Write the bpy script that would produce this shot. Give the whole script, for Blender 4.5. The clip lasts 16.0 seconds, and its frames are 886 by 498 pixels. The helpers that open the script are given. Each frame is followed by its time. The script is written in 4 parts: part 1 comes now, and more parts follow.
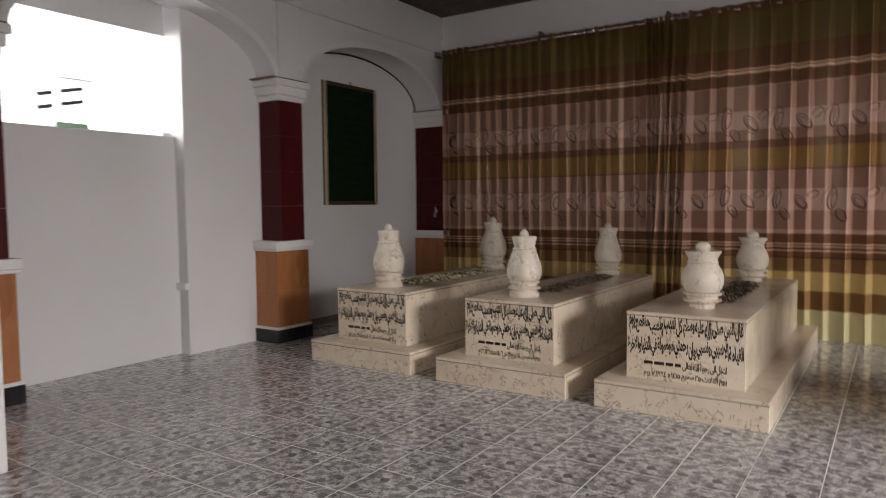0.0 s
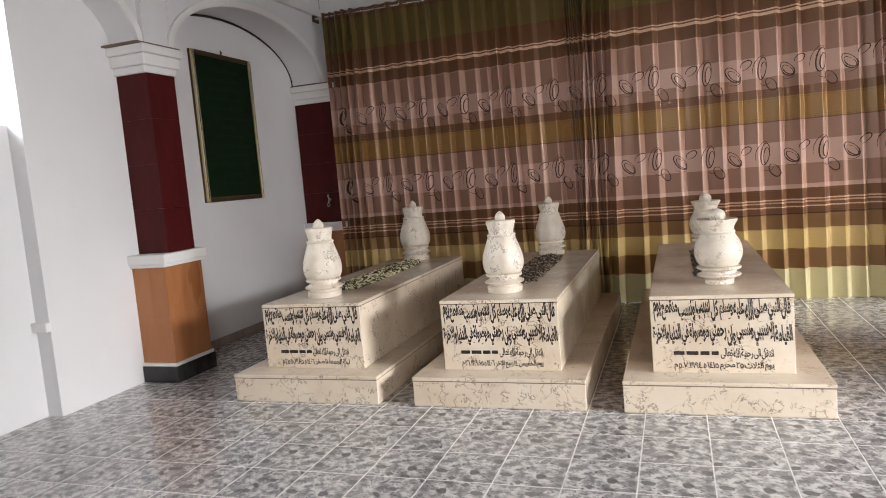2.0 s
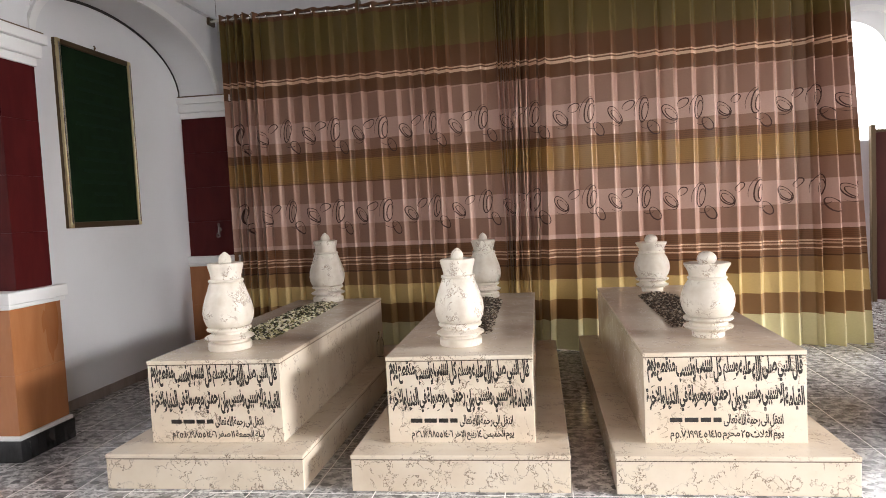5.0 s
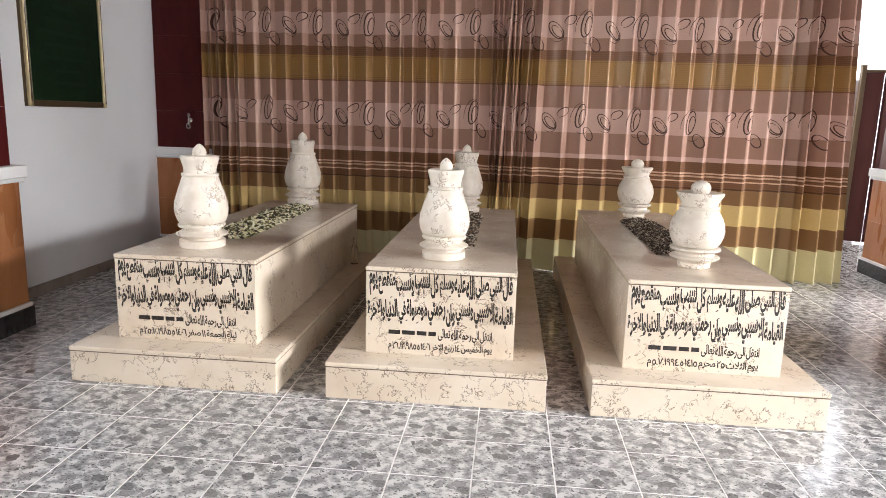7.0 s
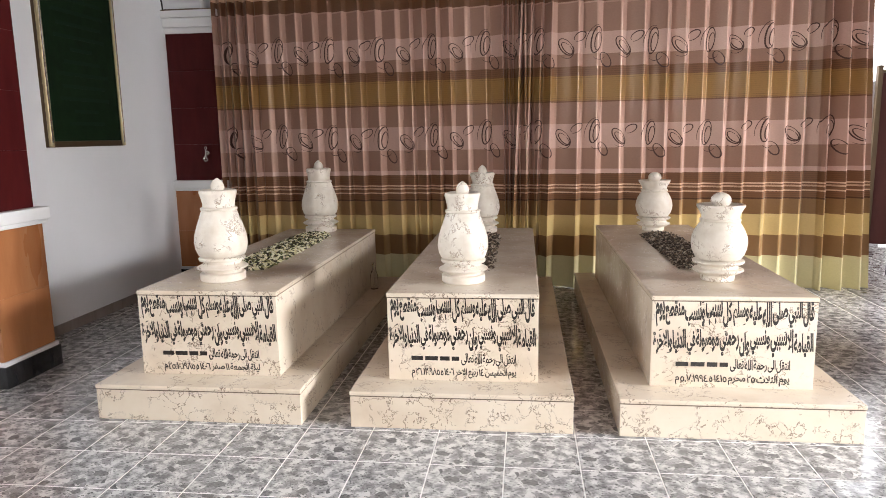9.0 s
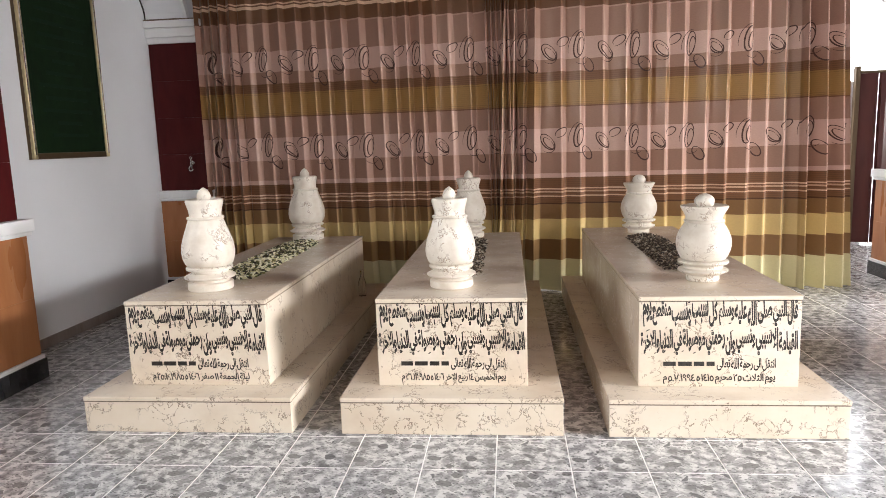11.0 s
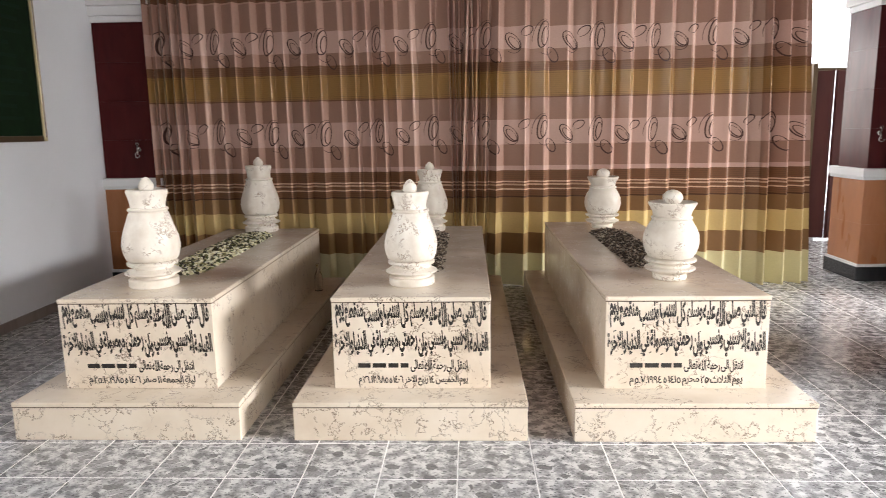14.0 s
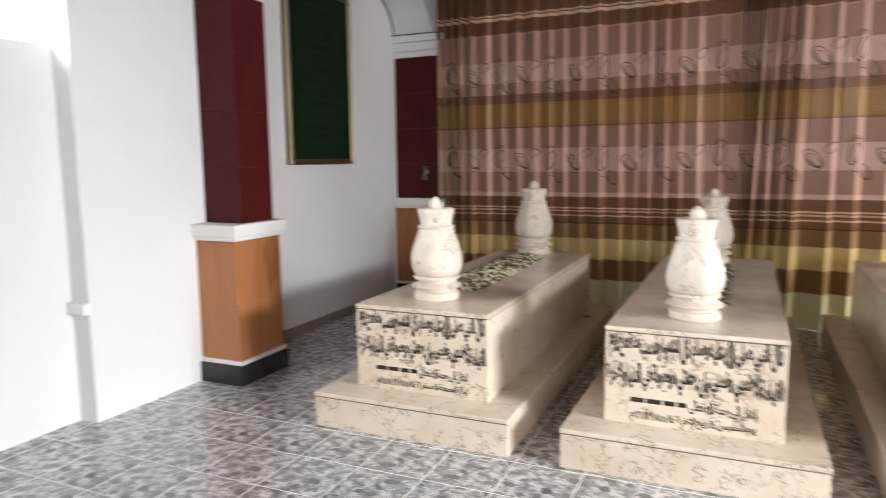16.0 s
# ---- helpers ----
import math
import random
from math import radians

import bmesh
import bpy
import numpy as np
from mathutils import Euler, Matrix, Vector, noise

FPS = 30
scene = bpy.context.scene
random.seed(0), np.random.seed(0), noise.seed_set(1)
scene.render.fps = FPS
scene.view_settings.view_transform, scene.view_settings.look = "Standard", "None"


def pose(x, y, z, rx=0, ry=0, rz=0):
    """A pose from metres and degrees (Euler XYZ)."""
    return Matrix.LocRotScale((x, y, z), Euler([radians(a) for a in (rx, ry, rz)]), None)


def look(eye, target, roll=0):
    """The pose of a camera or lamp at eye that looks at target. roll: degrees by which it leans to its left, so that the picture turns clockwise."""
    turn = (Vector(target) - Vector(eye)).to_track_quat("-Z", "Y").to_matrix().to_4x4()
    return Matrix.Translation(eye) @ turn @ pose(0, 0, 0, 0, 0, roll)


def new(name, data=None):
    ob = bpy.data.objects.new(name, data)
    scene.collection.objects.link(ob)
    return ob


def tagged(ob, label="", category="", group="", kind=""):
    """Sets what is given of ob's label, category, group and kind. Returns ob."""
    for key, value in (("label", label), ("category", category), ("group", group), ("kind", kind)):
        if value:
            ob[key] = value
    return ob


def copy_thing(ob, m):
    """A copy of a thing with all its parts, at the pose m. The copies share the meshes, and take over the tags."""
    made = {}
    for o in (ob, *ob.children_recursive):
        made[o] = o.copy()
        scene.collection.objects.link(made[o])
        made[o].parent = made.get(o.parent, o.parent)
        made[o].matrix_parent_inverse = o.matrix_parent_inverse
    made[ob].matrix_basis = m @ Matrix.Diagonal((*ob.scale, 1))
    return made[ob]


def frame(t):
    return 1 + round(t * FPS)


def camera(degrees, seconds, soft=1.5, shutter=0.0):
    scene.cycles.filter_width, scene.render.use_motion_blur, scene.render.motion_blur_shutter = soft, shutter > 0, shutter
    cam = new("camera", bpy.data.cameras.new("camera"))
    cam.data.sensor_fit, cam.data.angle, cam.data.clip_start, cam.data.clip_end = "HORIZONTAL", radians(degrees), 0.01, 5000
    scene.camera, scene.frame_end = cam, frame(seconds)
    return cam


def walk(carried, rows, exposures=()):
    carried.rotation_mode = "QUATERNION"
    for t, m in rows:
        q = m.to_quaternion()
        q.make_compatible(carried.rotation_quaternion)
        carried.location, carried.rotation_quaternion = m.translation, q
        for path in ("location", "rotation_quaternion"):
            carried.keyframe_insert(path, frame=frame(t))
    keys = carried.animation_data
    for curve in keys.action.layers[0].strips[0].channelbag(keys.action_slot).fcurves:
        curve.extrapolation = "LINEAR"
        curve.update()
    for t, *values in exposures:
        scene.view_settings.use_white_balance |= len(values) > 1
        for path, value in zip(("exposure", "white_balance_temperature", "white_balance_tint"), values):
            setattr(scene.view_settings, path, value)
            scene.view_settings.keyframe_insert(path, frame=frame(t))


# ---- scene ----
cam = camera(65.8, 16.0, soft=0.4, shutter=0.6)
PATH = [
    (0, (-1.739, 2.301, 1.267), (-2.841, 3.966, 1.138), -0.5),
    (0.5, (-2.066, 2.373, 1.256), (-3.032, 4.115, 1.075), -3.4),
    (1, (-2.397, 2.462, 1.294), (-3.311, 4.234, 1.151), -3.6),
    (1.5, (-2.657, 2.582, 1.268), (-3.526, 4.376, 1.102), -5.6),
    (2, (-2.976, 2.718, 1.312), (-3.626, 4.598, 1.109), -4.8),
    (2.5, (-3.19, 2.83, 1.313), (-3.809, 4.723, 1.127), -4.4),
    (3, (-3.295, 3.019, 1.291), (-3.87, 4.928, 1.126), -3.9),
    (3.5, (-3.456, 3.151, 1.315), (-3.771, 5.122, 1.189), -2.8),
    (3.7, (-3.537, 3.173, 1.312), (-3.803, 5.151, 1.177), -3.0),
    (5.8, (-3.626, 3.434, 1.294), (-3.942, 5.405, 1.178), -1.8),
    (6, (-3.652, 3.449, 1.324), (-3.947, 5.423, 1.196), -0.1),
    (6.5, (-3.661, 3.442, 1.293), (-3.873, 5.417, 1.061), -1.8),
    (7, (-3.698, 3.444, 1.282), (-3.878, 5.399, 0.904), 1.7),
    (7.5, (-3.718, 3.448, 1.306), (-3.904, 5.416, 0.998), -1.0),
    (8, (-3.703, 3.449, 1.302), (-3.922, 5.413, 0.994), -0.6),
    (8.5, (-3.7, 3.457, 1.306), (-3.914, 5.416, 0.969), -1.0),
    (9, (-3.703, 3.459, 1.307), (-3.938, 5.418, 0.981), -1.0),
    (11.3, (-3.704, 3.435, 1.305), (-3.9, 5.401, 0.996), -1.9),
    (11.5, (-3.719, 3.428, 1.312), (-3.958, 5.389, 1.002), -2.5),
    (12, (-3.744, 3.412, 1.298), (-3.863, 5.378, 0.949), -2.8),
    (12.5, (-3.731, 3.466, 1.309), (-3.799, 5.438, 0.984), -0.2),
    (13, (-3.675, 3.556, 1.292), (-3.753, 5.535, 1.015), 0.1),
    (13.5, (-3.671, 3.597, 1.303), (-3.669, 5.564, 0.941), -0.7),
    (14, (-3.722, 3.602, 1.309), (-3.802, 5.571, 0.968), -0.9),
    (14.5, (-3.726, 3.616, 1.312), (-3.831, 5.582, 0.957), -1.1),
    (15, (-3.759, 3.622, 1.314), (-3.962, 5.584, 0.983), -0.4),
    (15.5, (-3.779, 3.632, 1.311), (-4.29, 5.541, 1.004), -1.2),
    (16, (-3.804, 3.628, 1.298), (-4.613, 5.439, 1.04), -0.7),
]
EXPOSURES = [(0, -1.61, 7100, 14), (0.5, -1.31, 7050, 13), (1, -1.38, 7000, 13), (1.5, -1.3, 6900, 12), (2, -0.51, 6700, 11), (2.5, -0.19, 6600, 10), (3, -0.13, 6600, 10), (3.5, -0.3, 6800, 11), (6, -0.11, 6550, 11), (9, -0.07, 6550, 11), (14.5, -0.11, 6550, 10), (15.3, -0.09, 6550, 10), (16, -0.04, 6550, 10)]
walk(cam, [(t, look(eye, target, roll)) for t, eye, target, roll in PATH], EXPOSURES)

# ---------------------------------------------------------------- light
world = bpy.data.worlds.new("sky")
scene.world = world
world.use_nodes = True
wn, wl = world.node_tree.nodes, world.node_tree.links
sky = wn.new("ShaderNodeTexSky")
sky.sky_type, sky.sun_disc = "NISHITA", False
sky.sun_elevation, sky.sun_rotation = radians(48), radians(120)
wl.new(sky.outputs[0], wn["Background"].inputs[0])
wn["Background"].inputs[1].default_value = 0.09


def lamp(name, kind, m, energy, **settings):
    data = bpy.data.lights.new(name, kind)
    data.energy = energy
    for key, value in settings.items():
        if key == "size":
            data.shape, data.size, data.size_y = "RECTANGLE", value[0], value[1]
        elif key == "angle":
            data.angle = radians(value)
        elif key == "color":
            data.color = value
    ob = new(name, data)
    ob.matrix_world = m
    return ob


lamp("sun", "SUN", look((6, -3, 9), (0, 2, 0)), 1.0, angle=12, color=(1.0, 0.95, 0.88))
# area lamps stand in for daylight; the east and south openings are out of view
lamp("daylight_east", "AREA", look((7.0, 4.2, 3.5), (-3.4, 7.0, 0.8)), 4300, size=(4.2, 2.2), color=(0.98, 0.98, 1.0))
lamp("daylight_south", "AREA", look((1.4, -6.0, 2.3), (-3.0, 6.0, 0.6)), 1080, size=(4.4, 2.4), color=(1.0, 0.98, 0.97))
lamp("daylight_north", "AREA", look((-2.0, 12.2, 1.5), (-2.1, 9.6, 0.7)), 140, size=(3.2, 1.6), color=(1.0, 0.97, 0.93))
lamp("daylight_west", "AREA", look((-7.6, 5.2, 2.45), (-6.0, 5.2, 1.9)), 130, size=(1.6, 0.9), color=(0.97, 0.99, 1.0))


# ---------------------------------------------------------------- materials
def material(name, colour, rough=0.6, metal=0.0, transmission=0.0, ior=1.45, emit=0.0, coat=0.0):
    m = bpy.data.materials.new(name)
    m.use_nodes = True
    b = m.node_tree.nodes["Principled BSDF"]
    b.inputs["Base Color"].default_value = (*colour, 1)
    b.inputs["Roughness"].default_value = rough
    b.inputs["Metallic"].default_value = metal
    b.inputs["Transmission Weight"].default_value = transmission
    b.inputs["IOR"].default_value = ior
    b.inputs["Coat Weight"].default_value = coat
    if emit:
        b.inputs["Emission Color"].default_value = (*colour, 1)
        b.inputs["Emission Strength"].default_value = emit
    return m


class Nodes:
    """Short hand for wiring one material."""

    def __init__(self, m):
        self.t = m.node_tree
        self.b = self.t.nodes["Principled BSDF"]

    def add(self, kind, **values):
        n = self.t.nodes.new(kind)
        for k, v in values.items():
            if k == "op":
                n.operation = v
            elif k == "feature":
                n.feature = v
            elif k == "blend":
                n.data_type, n.blend_type = "RGBA", v
            elif k == "interp":
                n.color_ramp.interpolation = v
        return n

    def link(self, a, b):
        self.t.links.new(a, b)

    def coords(self, kind="Object", scale=(1, 1, 1)):
        c, mp = self.add("ShaderNodeTexCoord"), self.add("ShaderNodeMapping")
        mp.inputs["Scale"].default_value = scale
        self.link(c.outputs[kind], mp.inputs[0])
        return mp.outputs[0]

    def noise(self, vec, scale, detail=4, rough=0.55, distort=0.0):
        n = self.add("ShaderNodeTexNoise")
        n.inputs["Scale"].default_value, n.inputs["Detail"].default_value = scale, detail
        n.inputs["Roughness"].default_value, n.inputs["Distortion"].default_value = rough, distort
        self.link(vec, n.inputs["Vector"])
        return n.outputs[0]

    def voronoi(self, vec, scale, feature="F1", out="Distance"):
        n = self.add("ShaderNodeTexVoronoi", feature=feature)
        n.inputs["Scale"].default_value = scale
        self.link(vec, n.inputs["Vector"])
        return n.outputs[out]

    def ramp(self, fac, stops, interp="LINEAR"):
        n = self.add("ShaderNodeValToRGB", interp=interp)
        e = n.color_ramp.elements
        while len(e) < len(stops):
            e.new(0.5)
        for el, (p, c) in zip(e, stops):
            el.position, el.color = p, (*c, 1) if len(c) == 3 else c
        self.link(fac, n.inputs[0])
        return n.outputs[0]

    def math(self, op, a, b=None, clamp=False):
        n = self.add("ShaderNodeMath", op=op)
        n.use_clamp = clamp
        for i, v in enumerate((a, b)):
            if v is None:
                continue
            if isinstance(v, (int, float)):
                n.inputs[i].default_value = v
            else:
                self.link(v, n.inputs[i])
        return n.outputs[0]

    def mix(self, fac, a, b, blend="MIX"):
        n = self.add("ShaderNodeMix", blend=blend)
        for i, v in ((0, fac), (6, a), (7, b)):
            if isinstance(v, (int, float)):
                n.inputs[i].default_value = v
            elif isinstance(v, tuple):
                n.inputs[i].default_value = (*v, 1)
            else:
                self.link(v, n.inputs[i])
        return n.outputs[2]

    def bump(self, height, strength=0.2, distance=0.01):
        n = self.add("ShaderNodeBump")
        n.inputs["Strength"].default_value, n.inputs["Distance"].default_value = strength, distance
        self.link(height, n.inputs["Height"])
        self.link(n.outputs[0], self.b.inputs["Normal"])

    def colour(self, out):
        self.link(out, self.b.inputs["Base Color"])

    def rough(self, out):
        self.link(out, self.b.inputs["Roughness"])


def grey(v):
    return (v, v, v)


def plaster_material(name, c):
    m = material(name, c, 0.75)
    n = Nodes(m)
    v = n.coords()
    big = n.noise(v, 0.9, 3)
    fine = n.noise(v, 60, 3)
    tint = n.ramp(big, [(0.3, tuple(k * 0.93 for k in c)), (0.7, c)])
    spots = n.noise(v, 7, 5, 0.7)
    dirt = n.ramp(spots, [(0.62, (0, 0, 0)), (0.8, (0.16, 0.16, 0.16))])
    n.colour(n.mix(dirt, tint, (0.5, 0.47, 0.44)))
    n.bump(n.math("ADD", fine, n.math("MULTIPLY", big, 3.0)), 0.12, 0.004)
    return m


PLASTER = plaster_material("white_plaster", (0.71, 0.71, 0.725))
TRIM = plaster_material("white_trim", (0.78, 0.775, 0.77))


def marble_material():
    m = material("cream_marble", (0.72, 0.63, 0.51), 0.22)
    n = Nodes(m)
    v = n.coords()
    info = n.add("ShaderNodeObjectInfo")
    shift = n.add("ShaderNodeVectorMath", op="ADD")
    n.link(v, shift.inputs[0])
    s = n.math("MULTIPLY", info.outputs["Random"], 40.0)
    comb = n.add("ShaderNodeCombineXYZ")
    for i in range(3):
        n.link(s, comb.inputs[i])
    n.link(comb.outputs[0], shift.inputs[1])
    v = shift.outputs[0]
    cloud = n.noise(v, 3.0, 6, 0.6)
    base = n.ramp(cloud, [(0.25, (0.62, 0.505, 0.385)), (0.5, (0.72, 0.62, 0.495)), (0.75, (0.77, 0.69, 0.58))])
    warp = n.noise(v, 10.0, 5, 0.66, 0.35)
    vein = n.math("ABSOLUTE", n.math("SUBTRACT", warp, 0.5))
    line = n.ramp(vein, [(0.0, grey(1)), (0.007, grey(0.85)), (0.013, grey(0))])
    patch = n.ramp(n.noise(v, 7.5, 3), [(0.44, grey(0)), (0.54, grey(0.95))])
    veins = n.math("MULTIPLY", line, patch)
    pits = n.ramp(n.noise(v, 46, 4, 0.7), [(0.66, grey(0)), (0.72, grey(0.6))])
    c = n.mix(veins, base, (0.15, 0.095, 0.06))
    c = n.mix(n.math("MULTIPLY", pits, patch), c, (0.36, 0.26, 0.18))
    n.colour(c)
    n.rough(n.math("ADD", n.math("MULTIPLY", cloud, 0.2), n.math("ADD", n.math("MULTIPLY", veins, 0.3), 0.1)))
    n.bump(n.math("SUBTRACT", 1.0, n.math("MAXIMUM", veins, pits)), 0.12, 0.002)
    return m


MARBLE = marble_material()


def carved_material():
    m = material("pale_carved_stone", (0.78, 0.72, 0.62), 0.4)
    n = Nodes(m)
    v = n.coords()
    info = n.add("ShaderNodeObjectInfo")
    shift = n.add("ShaderNodeVectorMath", op="ADD")
    n.link(v, shift.inputs[0])
    comb = n.add("ShaderNodeCombineXYZ")
    for i in range(3):
        n.link(n.math("MULTIPLY", info.outputs["Random"], 30.0), comb.inputs[i])
    n.link(comb.outputs[0], shift.inputs[1])
    v = shift.outputs[0]
    cloud = n.noise(v, 8, 5, 0.6)
    base = n.ramp(cloud, [(0.3, (0.64, 0.56, 0.46)), (0.55, (0.75, 0.69, 0.6)), (0.75, (0.8, 0.755, 0.68))])
    warp = n.noise(v, 13, 5, 0.7, 0.3)
    line = n.ramp(n.math("ABSOLUTE", n.math("SUBTRACT", warp, 0.5)), [(0, grey(1)), (0.014, grey(0.7)), (0.024, grey(0))])
    patch = n.ramp(n.noise(v, 8, 2), [(0.5, grey(0)), (0.6, grey(1))])
    veins = n.math("MULTIPLY", line, patch)
    n.colour(n.mix(veins, base, (0.36, 0.27, 0.2)))
    n.bump(n.math("SUBTRACT", n.noise(v, 90, 3), n.math("MULTIPLY", veins, 2.0)), 0.18, 0.002)
    return m


CARVED = carved_material()
INK = material("black_inscription_paint", (0.02, 0.017, 0.015), 0.5)
n_ink = Nodes(INK)
n_ink.colour(n_ink.ramp(n_ink.noise(n_ink.coords(), 55, 4), [(0.35, (0.012, 0.01, 0.009)), (0.75, (0.05, 0.04, 0.032))]))
JOINT = material("dark_joint", (0.16, 0.11, 0.08), 0.7)
# Near-black colour for strips that stand in for the shade inside a crack.
GAP_DARK = material("crack_shade", (0.03, 0.026, 0.024), 0.9)


def tile_material():
    m = material("grey_pebble_print_tile", (0.4, 0.4, 0.4), 0.1, ior=1.6)
    n = Nodes(m)
    v = n.coords("UV")
    warpn = n.add("ShaderNodeTexNoise")
    warpn.inputs["Scale"].default_value = 4.0
    warpn.inputs["Detail"].default_value = 2
    n.link(v, warpn.inputs["Vector"])
    add = n.add("ShaderNodeVectorMath", op="ADD")
    sc = n.add("ShaderNodeVectorMath", op="SCALE")
    sc.inputs[3].default_value = 0.16
    n.link(warpn.outputs[1], sc.inputs[0])
    n.link(v, add.inputs[0])
    n.link(sc.outputs[0], add.inputs[1])
    squash = n.add("ShaderNodeMapping")
    squash.inputs["Scale"].default_value = (1.0, 1.2, 1.0)
    squash.inputs["Rotation"].default_value = (0, 0, 0.5)
    n.link(add.outputs[0], squash.inputs[0])
    w = squash.outputs[0]
    sep = n.add("ShaderNodeSeparateColor")
    n.link(n.voronoi(w, 6.3, "F1", "Color"), sep.inputs[0])
    edge = n.voronoi(w, 6.3, "DISTANCE_TO_EDGE")
    mottle = n.noise(v, 5.5, 6, 0.62)
    fine = n.noise(v, 30, 4, 0.7)
    ground = n.ramp(mottle, [(0.36, (0.2, 0.196, 0.198)), (0.46, (0.36, 0.356, 0.357)), (0.57, (0.69, 0.683, 0.675))])
    stone = n.ramp(sep.outputs[1], [(0.0, (0.3, 0.295, 0.295)), (0.3, (0.2, 0.195, 0.195)), (0.5, (0.4, 0.395, 0.395)), (0.85, (0.16, 0.158, 0.16))], "CONSTANT")
    stone = n.mix(0.8, stone, n.ramp(fine, [(0.3, grey(0.6)), (0.7, grey(1.45))]), "MULTIPLY")
    chosen = n.ramp(sep.outputs[0], [(0.0, grey(1)), (0.34, grey(0))], "CONSTANT")
    ragged = n.math("ADD", edge, n.math("MULTIPLY", n.math("SUBTRACT", n.noise(v, 16, 3), 0.5), 0.11))
    inside = n.ramp(ragged, [(0.085, grey(0)), (0.1, grey(1))])
    c = n.mix(n.math("MULTIPLY", chosen, inside), ground, stone)
    rim = n.math("MULTIPLY", n.ramp(ragged, [(0.07, grey(0)), (0.085, grey(1)), (0.11, grey(0))]), n.math("MULTIPLY", chosen, n.ramp(n.noise(v, 11, 3), [(0.42, grey(0)), (0.5, grey(0.8))])))
    c = n.mix(rim, c, (0.1, 0.098, 0.1))
    # small dark commas and rings, in clusters
    fv = n.add("ShaderNodeMapping")
    fv.inputs["Scale"].default_value = (1.0, 1.7, 1.0)
    fv.inputs["Rotation"].default_value = (0, 0, -0.4)
    n.link(add.outputs[0], fv.inputs[0])
    cluster = n.ramp(n.noise(v, 6.5, 2), [(0.36, grey(0)), (0.44, grey(0.95))])
    sep2 = n.add("ShaderNodeSeparateColor")
    n.link(n.voronoi(fv.outputs[0], 17, "F1", "Color"), sep2.inputs[0])
    some = n.ramp(sep2.outputs[0], [(0, grey(1)), (0.55, grey(0))], "CONSTANT")
    away = n.voronoi(fv.outputs[0], 17)
    comma = n.math("MULTIPLY", n.ramp(away, [(0.1, grey(0.25)), (0.2, grey(1)), (0.3, grey(1)), (0.36, grey(0))]), some)
    c = n.mix(n.math("MULTIPLY", comma, cluster), c, (0.09, 0.088, 0.09))
    crack = n.math("MULTIPLY", n.ramp(n.voronoi(add.outputs[0], 9, "DISTANCE_TO_EDGE"), [(0.012, grey(0.8)), (0.035, grey(0))]), n.ramp(n.noise(v, 9, 2), [(0.5, grey(0)), (0.58, grey(1))]))
    c = n.mix(crack, c, (0.16, 0.157, 0.16))
    n.colour(c)
    smear = n.noise(n.coords(), 2.3, 4)
    n.rough(n.ramp(smear, [(0.3, grey(0.08)), (0.75, grey(0.2))]))
    n.bump(n.noise(v, 14, 3), 0.04, 0.002)
    return m


TILE = tile_material()
GROUT = material("pale_grout", (0.86, 0.85, 0.83), 0.6)


def tiled_stone(name, c0, c1, rough, scale):
    m = material(name, c0, rough)
    n = Nodes(m)
    v = n.coords("Object", (1, 1, 0.25))
    f = n.noise(v, scale, 6, 0.6, 0.6)
    n.colour(n.ramp(f, [(0.3, c0), (0.7, c1)]))
    n.rough(n.ramp(n.noise(v, 5, 3), [(0.3, grey(rough * 0.8)), (0.7, grey(rough * 1.4))]))
    n.bump(f, 0.05, 0.002)
    return m


ORANGE = tiled_stone("orange_wood_print_tile", (0.34, 0.125, 0.045), (0.42, 0.18, 0.075), 0.3, 9)
MAROON = tiled_stone("maroon_glazed_tile", (0.05, 0.005, 0.006), (0.075, 0.009, 0.009), 0.36, 12)
BLACK = tiled_stone("black_plinth_tile", (0.012, 0.012, 0.013), (0.03, 0.03, 0.032), 0.18, 20)
TIMBER = tiled_stone("dark_brown_ceiling_board", (0.035, 0.014, 0.01), (0.06, 0.025, 0.017), 0.45, 7)
GATE = tiled_stone("red_brown_painted_metal", (0.07, 0.014, 0.01), (0.1, 0.022, 0.016), 0.5, 6)
SKIRT = tiled_stone("brown_grey_skirting", (0.2, 0.16, 0.14), (0.3, 0.25, 0.22), 0.35, 12)
STEEL = material("polished_steel", (0.7, 0.68, 0.64), 0.18, 1.0)
GILT = material("pale_gilt_moulding", (0.6, 0.5, 0.3), 0.3, 0.9)
BRONZE = material("dark_bronze_moulding", (0.1, 0.065, 0.035), 0.4, 0.6)
FELT = material("dark_green_felt", (0.012, 0.045, 0.02), 0.8)
for soft_one in (FELT, MAROON):
    soft_one.node_tree.nodes["Principled BSDF"].inputs["Specular IOR Level"].default_value = 0.2
n_f = Nodes(FELT)
n_f.colour(n_f.ramp(n_f.noise(n_f.coords(), 9, 5), [(0.35, (0.002, 0.009, 0.002)), (0.7, (0.004, 0.017, 0.004))]))
GLASS = material("clear_glass", (0.95, 0.98, 0.96), 0.03, 0, 1.0)
PANE = material("board_glass", (0.9, 0.95, 0.92), 0.04, 0, 1.0)
BAR = material("dim_green_lettering", (0.004, 0.0155, 0.0065), 0.8)
BAR.node_tree.nodes["Principled BSDF"].inputs["Specular IOR Level"].default_value = 0.2
OUTSIDE = material("overexposed_daylight", (0.95, 0.97, 1.0), 1.0, emit=3.2)


